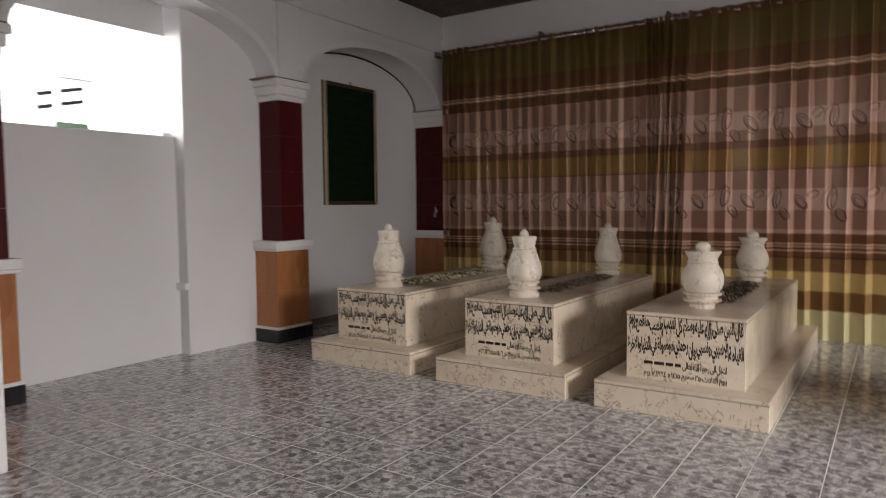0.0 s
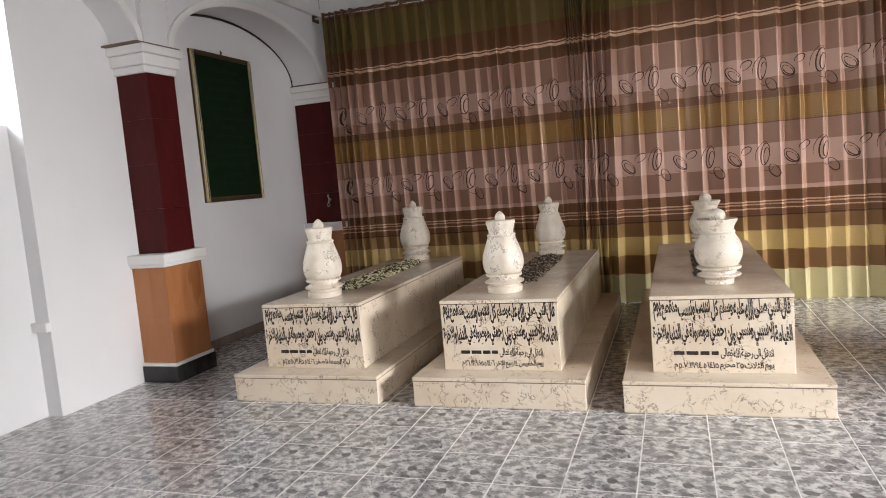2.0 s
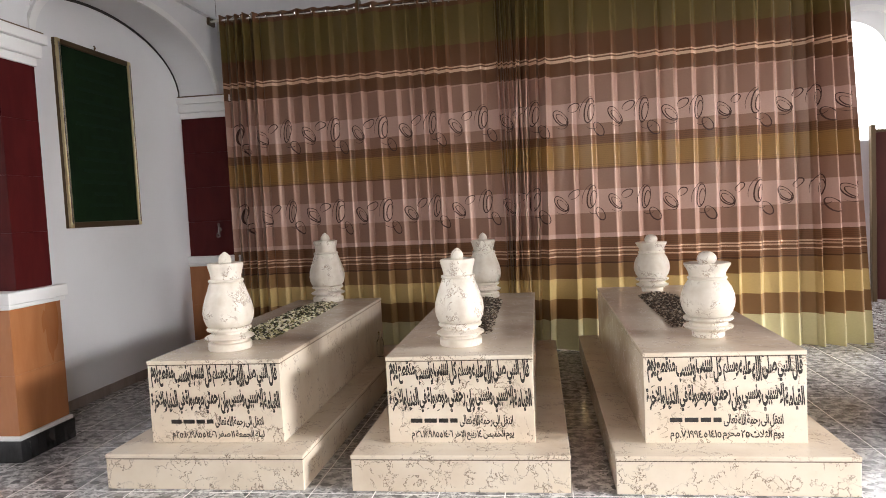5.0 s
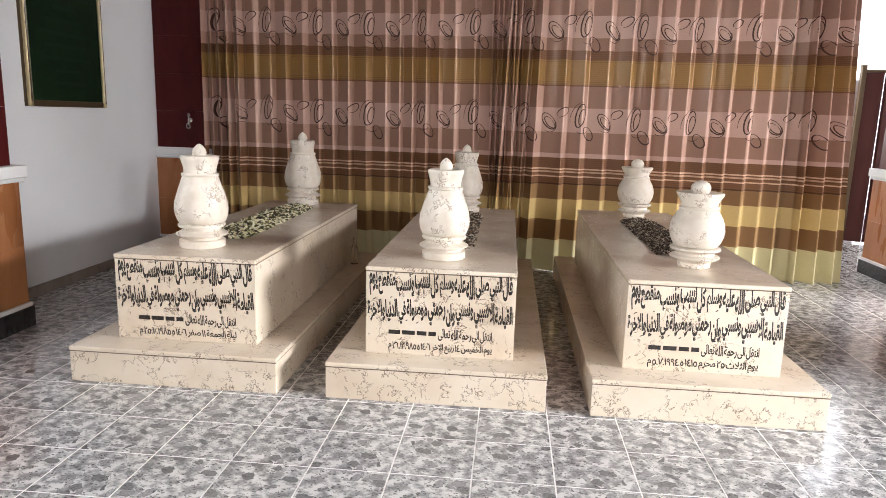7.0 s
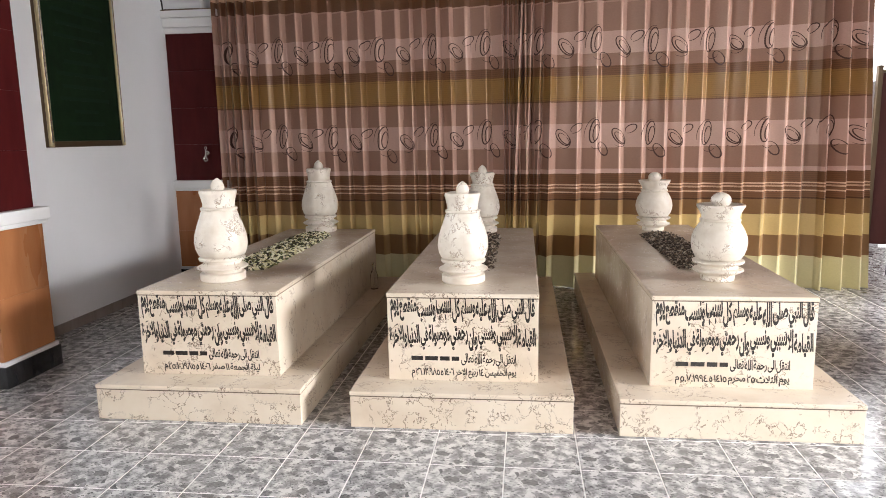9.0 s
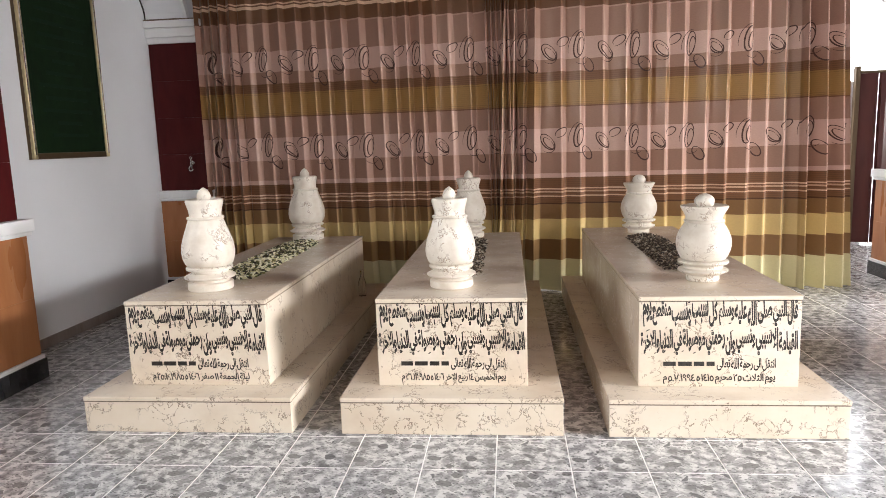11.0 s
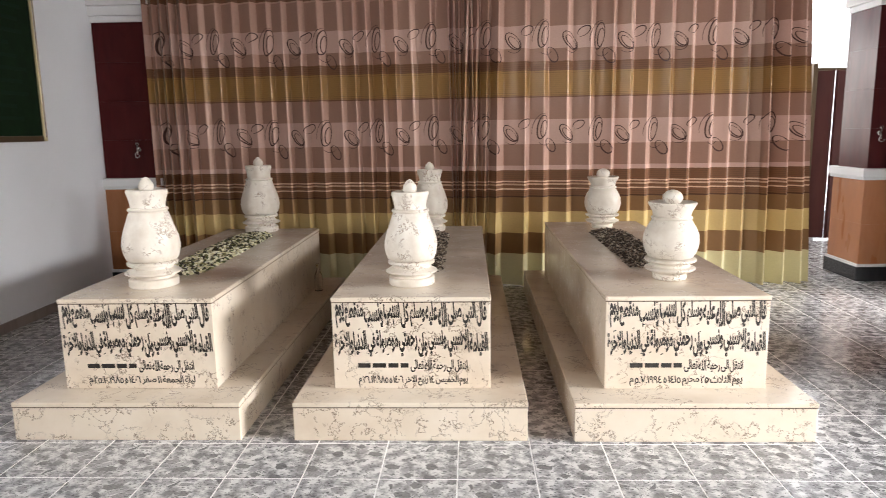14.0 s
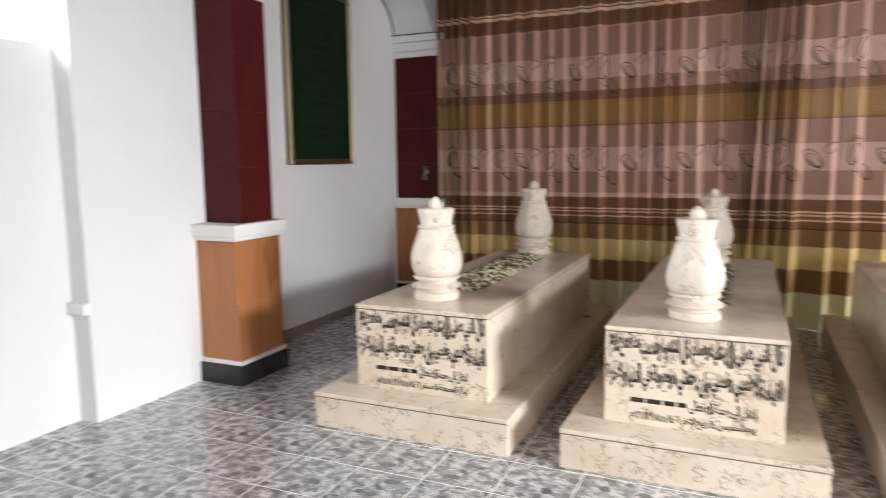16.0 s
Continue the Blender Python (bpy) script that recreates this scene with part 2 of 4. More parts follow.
def curtain_material():
    m = bpy.data.materials.new("striped_curtain_cloth")
    m.use_nodes = True
    n = Nodes(m)
    v = n.coords()
    sep = n.add("ShaderNodeSeparateXYZ")
    n.link(v, sep.inputs[0])
    z = n.math("DIVIDE", sep.outputs[2], 3.2)
    pink, rose, brown, dark = (0.38, 0.228, 0.178), (0.47, 0.31, 0.256), (0.145, 0.063, 0.029), (0.055, 0.018, 0.008)
    # The top bands' brown is the lower brown darkened, for weaker light up there.
    gold, olive, cream, shaded_brown = (0.25, 0.137, 0.043), (0.12, 0.085, 0.026), (0.58, 0.39, 0.27), (0.12, 0.052, 0.024)
    straw, moss, hem = (0.49, 0.36, 0.155), (0.25, 0.145, 0.06), (0.53, 0.48, 0.28)
    bands = [(0, hem), (0.27, moss), (0.44, straw), (0.62, moss), (0.745, dark), (0.755, brown), (0.765, dark), (0.775, brown), (0.805, cream), (0.817, brown), (0.842, cream), (0.854, brown), (0.868, cream), (0.88, brown), (0.965, rose), (1.01, pink),
             (1.185, rose), (1.38, pink), (1.555, brown), (1.575, gold), (1.77, brown), (1.84, pink), (1.945, rose), (2.12, pink), (2.36, shaded_brown), (2.475, cream), (2.488, shaded_brown), (2.508, cream), (2.522, shaded_brown), (2.71, olive), (3.04, shaded_brown)]
    base = n.ramp(z, [(a / 3.2, c) for a, c in bands], "CONSTANT")
    uv = n.coords("UV")
    su = n.add("ShaderNodeSeparateXYZ")
    n.link(uv, su.inputs[0])
    # woven darker blocks on each fold's flat; left off the ridge to paint it lit
    tri = n.math("FRACT", su.outputs[1])
    block = n.math("MULTIPLY", n.math("GREATER_THAN", tri, 0.27), n.math("LESS_THAN", tri, 0.97))
    on = [(0, 0), (0.27, 1), (0.44, 0), (0.62, 1), (0.745, 0), (1.01, 1), (1.185, 0), (1.38, 1), (1.555, 0), (1.84, 1), (1.945, 0), (2.12, 1), (2.35, 0), (2.53, 1), (2.71, 0)]
    zone = n.ramp(z, [(a / 3.2, grey(float(k))) for a, k in on], "CONSTANT")
    c = n.mix(n.math("MULTIPLY", block, zone), base, n.mix(0.45, base, (0.1, 0.038, 0.016)))
    # fine weave lines and slubs
    rows = n.math("FRACT", n.math("MULTIPLY", sep.outputs[2], 62.0))
    lines = n.math("MULTIPLY", n.math("LESS_THAN", rows, 0.22), n.ramp(z, [(0, grey(0.0)), (0.75 / 3.2, grey(0.45)), (0.97 / 3.2, grey(0.0)), (1.56 / 3.2, grey(0.5)), (1.6 / 3.2, grey(0.12)), (1.74 / 3.2, grey(0.5)), (1.84 / 3.2, grey(0.0))], "CONSTANT"))
    c = n.mix(lines, c, dark)
    slub = n.noise(n.coords("Object", (60, 60, 260)), 1.0, 3, 0.6)
    c = n.mix(0.35, c, n.ramp(slub, [(0.3, grey(0.8)), (0.7, grey(1.2))]), "MULTIPLY")
    n.colour(c)
    n.b.inputs["Roughness"].default_value = 0.32
    n.b.inputs["Specular IOR Level"].default_value = 0.6
    n.b.inputs["Specular Tint"].default_value = (1.0, 0.78, 0.62, 1)
    n.bump(n.noise(n.coords("Object", (300, 300, 300)), 1.0, 2), 0.12, 0.001)
    tr = n.add("ShaderNodeBsdfTranslucent")
    n.link(c, tr.inputs["Color"])
    mx = n.add("ShaderNodeMixShader")
    mx.inputs[0].default_value = 0.07
    n.link(n.b.outputs[0], mx.inputs[1])
    n.link(tr.outputs[0], mx.inputs[2])
    n.link(mx.outputs[0], n.t.nodes["Material Output"].inputs["Surface"])
    return m


CLOTH = curtain_material()
STITCH = material("dark_brown_embroidery", (0.06, 0.022, 0.013), 0.6)


def chip_material(name, stops):
    m = material(name, stops[0][1], 0.7)
    n = Nodes(m)
    g = n.add("ShaderNodeNewGeometry")
    n.colour(n.ramp(g.outputs["Random Per Island"], stops, "CONSTANT"))
    return m


LEAFY = chip_material("dry_petals_and_grit", [(0, (0.045, 0.035, 0.018)), (0.25, (0.07, 0.08, 0.022)), (0.4, (0.2, 0.18, 0.06)), (0.5, (0.66, 0.6, 0.36)), (0.72, (0.82, 0.78, 0.58))])
GRIT = chip_material("brown_grit", [(0, (0.04, 0.027, 0.018)), (0.45, (0.11, 0.075, 0.05)), (0.68, (0.24, 0.17, 0.11)), (0.82, (0.56, 0.48, 0.38))])


# ---------------------------------------------------------------- mesh helpers
def mesh_of(name, bm, mat, smooth=False):
    me = bpy.data.meshes.new(name)
    bmesh.ops.recalc_face_normals(bm, faces=bm.faces)
    bm.to_mesh(me)
    bm.free()
    for m in (mat if isinstance(mat, (list, tuple)) else [mat]):
        me.materials.append(m)
    if smooth:
        for p in me.polygons:
            p.use_smooth = True
        me.set_sharp_from_angle(angle=radians(32))
    return me


def part(name, bm, mat, parent=None, label="", smooth=False, m=None):
    ob = new(name, mesh_of(name, bm, mat, smooth))
    if parent:
        ob.parent = parent
    if m is not None:
        ob.matrix_basis = m
    return tagged(ob, label)


def thing(name, x, y, z, label, category, group="", rz=0):
    ob = new(name)
    ob.empty_display_size = 0.1
    ob.matrix_basis = pose(x, y, z, 0, 0, rz)
    return tagged(ob, label, category, group)


def box(x0, x1, y0, y1, z0, z1, bevel=0.0, bm=None):
    own = bm is None
    bm = bm or bmesh.new()
    vs = [bm.verts.new((x, y, z)) for x in (x0, x1) for y in (y0, y1) for z in (z0, z1)]
    fs = [bm.faces.new([vs[i] for i in q]) for q in ((0, 1, 3, 2), (4, 6, 7, 5), (0, 4, 5, 1), (2, 3, 7, 6), (0, 2, 6, 4), (1, 5, 7, 3))]
    if bevel:
        bmesh.ops.bevel(bm, geom=list({e for f in fs for e in f.edges}), offset=bevel, segments=2, affect="EDGES", profile=0.5)
    return bm


def lathe(profile, steps=32, lobes=0, depth=0.0, span=(9, 9)):
    """A turned body; between the heights in span it swells in lobes."""
    bm = bmesh.new()
    rings = []
    for z, r in profile:
        ring = []
        for k in range(steps):
            a = 2 * math.pi * k / steps
            s = 1.0
            if lobes and span[0] <= z <= span[1]:
                s += depth * (abs(math.cos(lobes * a / 2)) - 0.6)
            ring.append(bm.verts.new((r * s * math.cos(a), r * s * math.sin(a), z)))
        rings.append(ring)
    for a, b in zip(rings, rings[1:]):
        for k in range(steps):
            bm.faces.new((a[k], a[(k + 1) % steps], b[(k + 1) % steps], b[k]))
    bm.faces.new(rings[0][::-1])
    bm.faces.new(rings[-1])
    return bm


def tube(points, r, sides=8, bm=None):
    bm = bm or bmesh.new()
    rings = []
    for i, p in enumerate(points):
        p = Vector(p)
        d = (Vector(points[min(i + 1, len(points) - 1)]) - Vector(points[max(i - 1, 0)])).normalized()
        side = d.orthogonal().normalized() if i == 0 else (side - d * side.dot(d)).normalized()
        up = d.cross(side)
        rings.append([bm.verts.new(p + r * (math.cos(2 * math.pi * k / sides) * side + math.sin(2 * math.pi * k / sides) * up)) for k in range(sides)])
    for a, b in zip(rings, rings[1:]):
        for k in range(sides):
            bm.faces.new((a[k], a[(k + 1) % sides], b[(k + 1) % sides], b[k]))
    bm.faces.new(rings[0][::-1])
    bm.faces.new(rings[-1])
    return bm


def arch_height(s, s0, s1, spring, rise):
    t = (s - (s0 + s1) / 2) / ((s1 - s0) / 2)
    return spring + rise * math.sqrt(max(0.0, 1 - t * t))


def arch_wall(s0, s1, spring, rise, top, d0, d1, axis, steps=40):
    """The wall over one arched opening, from s0 to s1 along the wall and d0 to d1 through it."""
    bm = bmesh.new()

    def at(s, d, z):
        return bm.verts.new((d, s, z) if axis == "y" else (s, d, z))

    cols = []
    for k in range(steps + 1):
        s = (s0 + s1) / 2 - (s1 - s0) / 2 * math.cos(math.pi * k / steps)
        h = arch_height(s, s0, s1, spring, rise)
        cols.append((at(s, d0, h), at(s, d1, h), at(s, d1, top), at(s, d0, top)))
    for a, b in zip(cols, cols[1:]):
        for i in range(4):
            bm.faces.new((a[i], b[i], b[(i + 1) % 4], a[(i + 1) % 4]))
    bm.faces.new(cols[0][::-1])
    bm.faces.new(cols[-1])
    return bm


def arch_ring(s0, s1, spring, rise, d, axis, wide=0.055, deep=0.03, steps=40):
    """A plain moulding round the arch's edge, standing out from the wall at d."""
    bm = bmesh.new()
    rows = []
    for k in range(steps + 1):
        a = math.pi * k / steps
        c, e = -math.cos(a), math.sin(a)
        inner = ((s0 + s1) / 2 + (s1 - s0) / 2 * c, spring + rise * e)
        outer = ((s0 + s1) / 2 + ((s1 - s0) / 2 + wide) * c, spring + (rise + wide) * e)
        rows.append([bm.verts.new((dd, p[0], p[1]) if axis == "y" else (p[0], dd, p[1])) for p, dd in ((inner, d), (inner, d + deep), (outer, d + deep), (outer, d))])
    for a, b in zip(rows, rows[1:]):
        for i in range(4):
            bm.faces.new((a[i], b[i], b[(i + 1) % 4], a[(i + 1) % 4]))
    bm.faces.new(rows[0][::-1])
    bm.faces.new(rows[-1])
    return bm


# ---------------------------------------------------------------- structure
def structure(name, bm, mat, label, category):
    return tagged(new(name, mesh_of(name, bm, mat)), label, category, kind="structure")


CEIL, SPRING, RISE, BEAM = 3.56, 2.43, 0.52, 3.13
FRONT, BACK = -6.52, -6.88

structure("ceiling", box(-7.3, 3.6, -2.6, 12.6, CEIL, CEIL + 0.06), TIMBER, "dark brown timber ceiling above the hall", "ceiling")
# west side: back wall of the second bay, stepped wall and low wall of the first bay
west = structure("wall_west", box(-7.2, BACK, 7.0, 9.86, 0, CEIL), PLASTER, "white plastered wall behind the arches", "wall")
part("wall_pier", box(-7.25, -6.76, 5.945, 6.776, 0, CEIL), PLASTER, west)
part("low_wall", box(-7.06, -6.875, 4.1, 5.945, 0, 1.862, 0.004), PLASTER, west)
part("lintel", box(-7.09, -6.915, 4.1, 5.90, 2.70, CEIL), PLASTER, west)
part("jog_cap", box(-6.877, -6.75, 5.905, 5.95, 0.56, 0.62, 0.006), TRIM, west)
part("wall_south_west", box(-7.2, -6.6, -2.6, 4.07, 0, CEIL), PLASTER, west)
part("sill_block", box(-7.0, -6.9, 5.85, 5.93, 1.862, 1.895, 0.006), TRIM, west)
for a, b in ((4.49, 6.75), (7.11, 9.45)):
    w = part("arch_wall", arch_wall(a, b, SPRING, RISE, BEAM, BACK + 0.003, FRONT, "y"), PLASTER, west)
    part("arch_moulding", arch_ring(a, b, SPRING, RISE, FRONT - 0.01, "y"), TRIM, west)
for a, b in ((6.74, 7.12), (9.44, 9.86), (4.05, 4.5)):
    part("arch_pier", box(-7.19, FRONT - 0.004, a, b, SPRING, BEAM), PLASTER, west)
part("wall_beam", box(-7.19, FRONT + 0.05, -2.59, 9.46, BEAM, CEIL), PLASTER, west)
# Dark strips laid on the surface give the shade of the gaps at arch and capital.
part("arch_gap", arch_ring(7.11 + 0.026, 9.45 - 0.026, SPRING + 0.012, RISE - 0.034, BACK + 0.004, "y", 0.03, 0.004), GAP_DARK, west)
part("cap_gap", box(BACK + 0.004, FRONT - 0.02, 9.424, 9.438, SPRING + 0.002, SPRING + 0.018), GAP_DARK, west)
part("pilaster", box(-6.6, FRONT + 0.03, 6.79, 7.04, SPRING + 0.02, BEAM), PLASTER, west)
part("skirting", box(BACK, BACK + 0.012, 7.12, 9.42, 0, 0.07), SKIRT, west)

# north side: beam over the curtain and the arches behind it
north = structure("wall_north", box(-6.47, 3.6, 9.47, 9.86, 3.02, CEIL), PLASTER, "white plastered beam over the curtain", "wall")
for a, b in ((-6.46, -1.5), (-1.22, -0.53)):
    part("arch_wall", arch_wall(a, b, SPRING, 0.31, 3.02, 9.50, 9.84, "x"), PLASTER, north)
part("arch_moulding", arch_ring(-1.22, -0.53, SPRING, 0.31, 9.50, "x", 0.05, -0.02), TRIM, north)
for a, b in ((-1.5, -1.22),):
    part("hidden_pier", box(a, b, 9.5, 9.84, 0, 3.02), PLASTER, north)
part("pier_head", box(-0.53, 0.0, 9.50, 9.84, SPRING, 3.02), PLASTER, north)
part("wall_panel", box(0.0, 3.6, 9.5, 9.84, 0, 3.02), PLASTER, north)
# the hall's other sides, unseen; openings and lintels are set to shape the daylight lamps
east = structure("wall_east", box(3.45, 3.7, -2.6, 2.0, 0, CEIL), PLASTER, "unseen white plastered wall, its opening shaped for the east lamp", "wall")
part("wall_end", box(3.45, 3.7, 9.2, 12.6, 0, CEIL), PLASTER, east)
part("lintel", box(3.45, 3.7, 2.0, 9.2, 2.75, CEIL), PLASTER, east)
# Unseen pier, added only to block lamp light from the porch column and nearby floor.
part("wall_pier", box(-0.15, 0.5, 6.3, 7.3, 0, CEIL), PLASTER, east)
south = structure("wall_south", box(-7.2, -1.2, -2.7, -2.45, 0, CEIL), PLASTER, "unseen white plastered wall, its doorway shaped for the south lamp", "wall")
part("wall_end", box(3.0, 3.6, -2.7, -2.45, 0, CEIL), PLASTER, south)
part("lintel", box(-1.2, 3.0, -2.7, -2.45, 2.45, CEIL), PLASTER, south)
# white jamb beside the first arch
structure("wall_jamb", box(-5.75, -5.27, 3.45, 3.83, 0, CEIL, 0.01), PLASTER, "white plastered pier near the first arch", "wall")
# porch beyond the curtain
porch = structure("wall_porch", box(-7.2, 0.6, 12.3, 12.5, 0, 1.86), PLASTER, "low white wall of the bright porch", "wall")
part("porch_side", box(-7.3, -7.1, 9.86, 12.5, 0, CEIL), PLASTER, porch)
sky_card = structure("backdrop", box(-9, 9, 14.5, 14.6, -0.5, 6), OUTSIDE, "overexposed white daylight beyond the porch", "sky")
west_card = structure("backdrop_west", box(-8.9, -8.8, 2.0, 9.0, 0.2, 5), OUTSIDE, "overexposed white daylight beyond the low wall", "sky")
structure("ground", box(-60, 60, -60, 60, -0.06, -0.02), plaster_material("pale_concrete_ground", (0.4, 0.39, 0.37)), "pale concrete ground outside", "ground")


# ---------------------------------------------------------------- columns
def column(x0, x1, y0, y1, label, south=0.0):
    ob = thing("column", (x0 + x1) / 2, (y0 + y1) / 2, 0, label, "column", "columns of the hall")
    hx, hy = (x1 - x0) / 2, (y1 - y0) / 2

    def slab(name, grow, z0, z1, mat, bevel=0.004, lab="", cut=0.0):
        part(name, box(-hx - grow, hx + grow, -hy - grow + cut, hy + grow, z0, z1, bevel), mat, ob, lab)

    slab("plinth", 0.02, 0.0, 0.12, BLACK, 0.004, "glossy black tiled plinth")
    slab("plinth_strip", 0.014, 0.12, 0.145, TRIM, 0.004, "thin white strip")
    slab("dado", 0.0, 0.145, 0.4822, ORANGE, 0.0006, "orange-brown tiled dado")
    slab("dado", 0.0, 0.483, 0.85, ORANGE, 0.0006, "orange-brown tiled dado")
    slab("dado_band", 0.022, 0.85, 0.875, TRIM, 0.006, "white moulded band")
    slab("dado_band", 0.034, 0.875, 0.945, TRIM, 0.006, "white moulded band")
    for k in range(4):
        slab("shaft_tile", -0.024, 0.945 + 0.3238 * k, 0.945 + 0.3238 * k + 0.3231, MAROON, 0.0008, "dark maroon glazed tile", south)
    slab("capital", -0.012, 2.24, 2.29, TRIM, 0.006, "white moulded capital", south * 0.75)
    slab("capital", 0.012, 2.29, 2.37, TRIM, 0.01, "white moulded capital", south * 0.75)
    slab("capital", 0.035, 2.37, 2.43, TRIM, 0.006, "white moulded capital", south * 0.75)
    # The shadow line over the capital is a thin dark slab.
    slab("capital_line", 0.02, 2.43, 2.442, JOINT, 0.0, "thin dark shadow line")
    return ob


column(-6.93, -6.47, 6.688, 7.092, "square column of maroon tile over an orange dado", 0.07)
column(-6.93, -6.47, 4.06, 4.45, "square column of maroon tile over an orange dado")
column(-6.90, -6.395, 9.425, 9.84, "square corner column of maroon tile beside the curtain")
column(-0.46, -0.06, 9.405, 9.90, "square maroon column beside the open porch")


def hook(x, y, z):
    ob = thing("curtain_hook", x, y, z, "small polished metal curtain hook on the column", "hook", "curtain hooks")
    part("plate", lathe([(0, 0.018), (0.004, 0.02), (0.006, 0.013)], 16), STEEL, ob, m=pose(0, 0, 0, 90))
    part("stem", tube([(0, -0.004, 0), (0, -0.022, 0.004), (0, -0.03, 0.02), (0, -0.03, 0.034)], 0.0045), STEEL, ob, smooth=True)
    ring = [(0.011 * math.sin(a), -0.03, 0.045 - 0.011 * math.cos(a)) for a in [math.pi * k / 7 for k in range(15)]]
    part("ring", tube(ring, 0.003), STEEL, ob, smooth=True)
    curl = [(0.02 * math.cos(a), -0.03 - 0.002 * a, -0.05 + 0.022 * math.sin(a)) for a in [math.pi * (0.5 + k / 8) for k in range(13)]]
    part("curl", tube(curl, 0.0042), STEEL, ob, smooth=True)
    part("drop", lathe([(-0.05, 0.003), (-0.042, 0.011), (-0.03, 0.008), (-0.02, 0.013), (-0.008, 0.007), (0.0, 0.004)], 14), STEEL, ob, smooth=True, m=pose(0, -0.026, 0))


hook(-6.56, 9.446, 1.19)
hook(-0.36, 9.431, 1.235)


# ---------------------------------------------------------------- green board
def board():
    ob = thing("notice_board", BACK, 8.19, 1.275, "dark green board in a pale gilt moulding on the wall", "board")
    w, h, d = 0.44, 1.33, 0.04
    part("backing", box(0.0, 0.02, -w, w, 0, h), BRONZE, ob)
    part("panel", box(0.02, 0.026, -w + 0.04, w - 0.04, 0.04, h - 0.04), FELT, ob, "dark green felt panel")
    for y0, y1, mat in ((-w, -w + 0.042, GILT), (w - 0.042, w, GILT)):
        part("side_moulding", box(0.02, d, y0, y1, 0, h, 0.008), mat, ob, "pale gilt moulding")
        part("bead", tube([(d, (y0 + y1) / 2, 0.03), (d, (y0 + y1) / 2, h - 0.03)], 0.006), STEEL, ob, "bright beading")
    for z0, z1 in ((0, 0.042), (h - 0.042, h)):
        part("end_moulding", box(0.02, d - 0.002, -w + 0.043, w - 0.043, z0, z1, 0.008), BRONZE, ob, "dark bronze moulding")
    part("hanger", tube([(0.02, 0, h), (0.03, 0, h + 0.02), (0.02, 0, h + 0.035)], 0.006), BRONZE, ob)
    rnd = random.Random(5)
    for k in range(13):
        wd = rnd.uniform(0.12, 0.3)
        part("lettering_bar", box(0.026, 0.0275, -wd, wd, 1.17 - 0.085 * k, 1.195 - 0.085 * k), BAR, ob, "faint lettering as plain bars")
    return ob


board()


# ---------------------------------------------------------------- tombs
FORMS = {
    "ا": (0xFE8D, 0), "ب": (0xFE8F, 1), "ة": (0xFE93, 0), "ت": (0xFE95, 1), "ث": (0xFE99, 1), "ج": (0xFE9D, 1), "ح": (0xFEA1, 1), "خ": (0xFEA5, 1),
    "د": (0xFEA9, 0), "ذ": (0xFEAB, 0), "ر": (0xFEAD, 0), "ز": (0xFEAF, 0), "س": (0xFEB1, 1), "ش": (0xFEB5, 1), "ص": (0xFEB9, 1), "ض": (0xFEBD, 1),
    "ط": (0xFEC1, 1), "ع": (0xFEC9, 1), "غ": (0xFECD, 1), "ف": (0xFED1, 1), "ق": (0xFED5, 1), "ك": (0xFED9, 1), "ل": (0xFEDD, 1), "م": (0xFEE1, 1),
    "ن": (0xFEE5, 1), "ه": (0xFEE9, 1), "و": (0xFEED, 0), "ى": (0xFEEF, 0), "ي": (0xFEF1, 1), "ء": (0xFE80, -1),
}
LAM_ALEF = "\ufefb"


def shaped(text):
    """Joined letter forms, set from right to left."""
    out, text = [], text.replace("لا", LAM_ALEF)

    def joins_on(c):
        return c in FORMS and FORMS[c][1] == 1

    def joins_back(c):
        return c == LAM_ALEF or (c in FORMS and FORMS[c][1] >= 0)

    for i, c in enumerate(text):
        before = i > 0 and joins_on(text[i - 1]) and joins_back(c)
        after = i + 1 < len(text) and joins_on(c) and joins_back(text[i + 1])
        if c == LAM_ALEF:
            out.append(chr(0xFEFC if before else 0xFEFB))
        elif c in FORMS:
            first, kind = FORMS[c]
            step = 3 if before and after else 2 if after else 1 if before else 0
            out.append(chr(first + (step if kind >= 0 else 0)))
        else:
            out.append(c)
    words = "".join(out).split(" ")
    flipped = []
    for w in words:
        flipped.append(w if all(ch.isdigit() or ch in "/.-" for ch in w) and w else w[::-1])
    return " ".join(flipped[::-1])


def word_outline(word, heavy):
    cu = bpy.data.curves.new("word", "FONT")
    cu.body, cu.offset, cu.resolution_u, cu.size = shaped(word), heavy, 2, 1.0
    cu.space_character = 0.94
    ob = bpy.data.objects.new("word", cu)
    scene.collection.objects.link(ob)
    bpy.context.view_layer.update()
    me = bpy.data.meshes.new_from_object(ob.evaluated_get(bpy.context.evaluated_depsgraph_get()))
    bpy.data.objects.remove(ob)
    bpy.data.curves.remove(cu)
    co = [(v.co.x, v.co.y) for v in me.vertices]
    fs = [tuple(p.vertices) for p in me.polygons]
    bpy.data.meshes.remove(me)
    x0 = min(c[0] for c in co)
    return [(x - x0, y) for x, y in co], fs


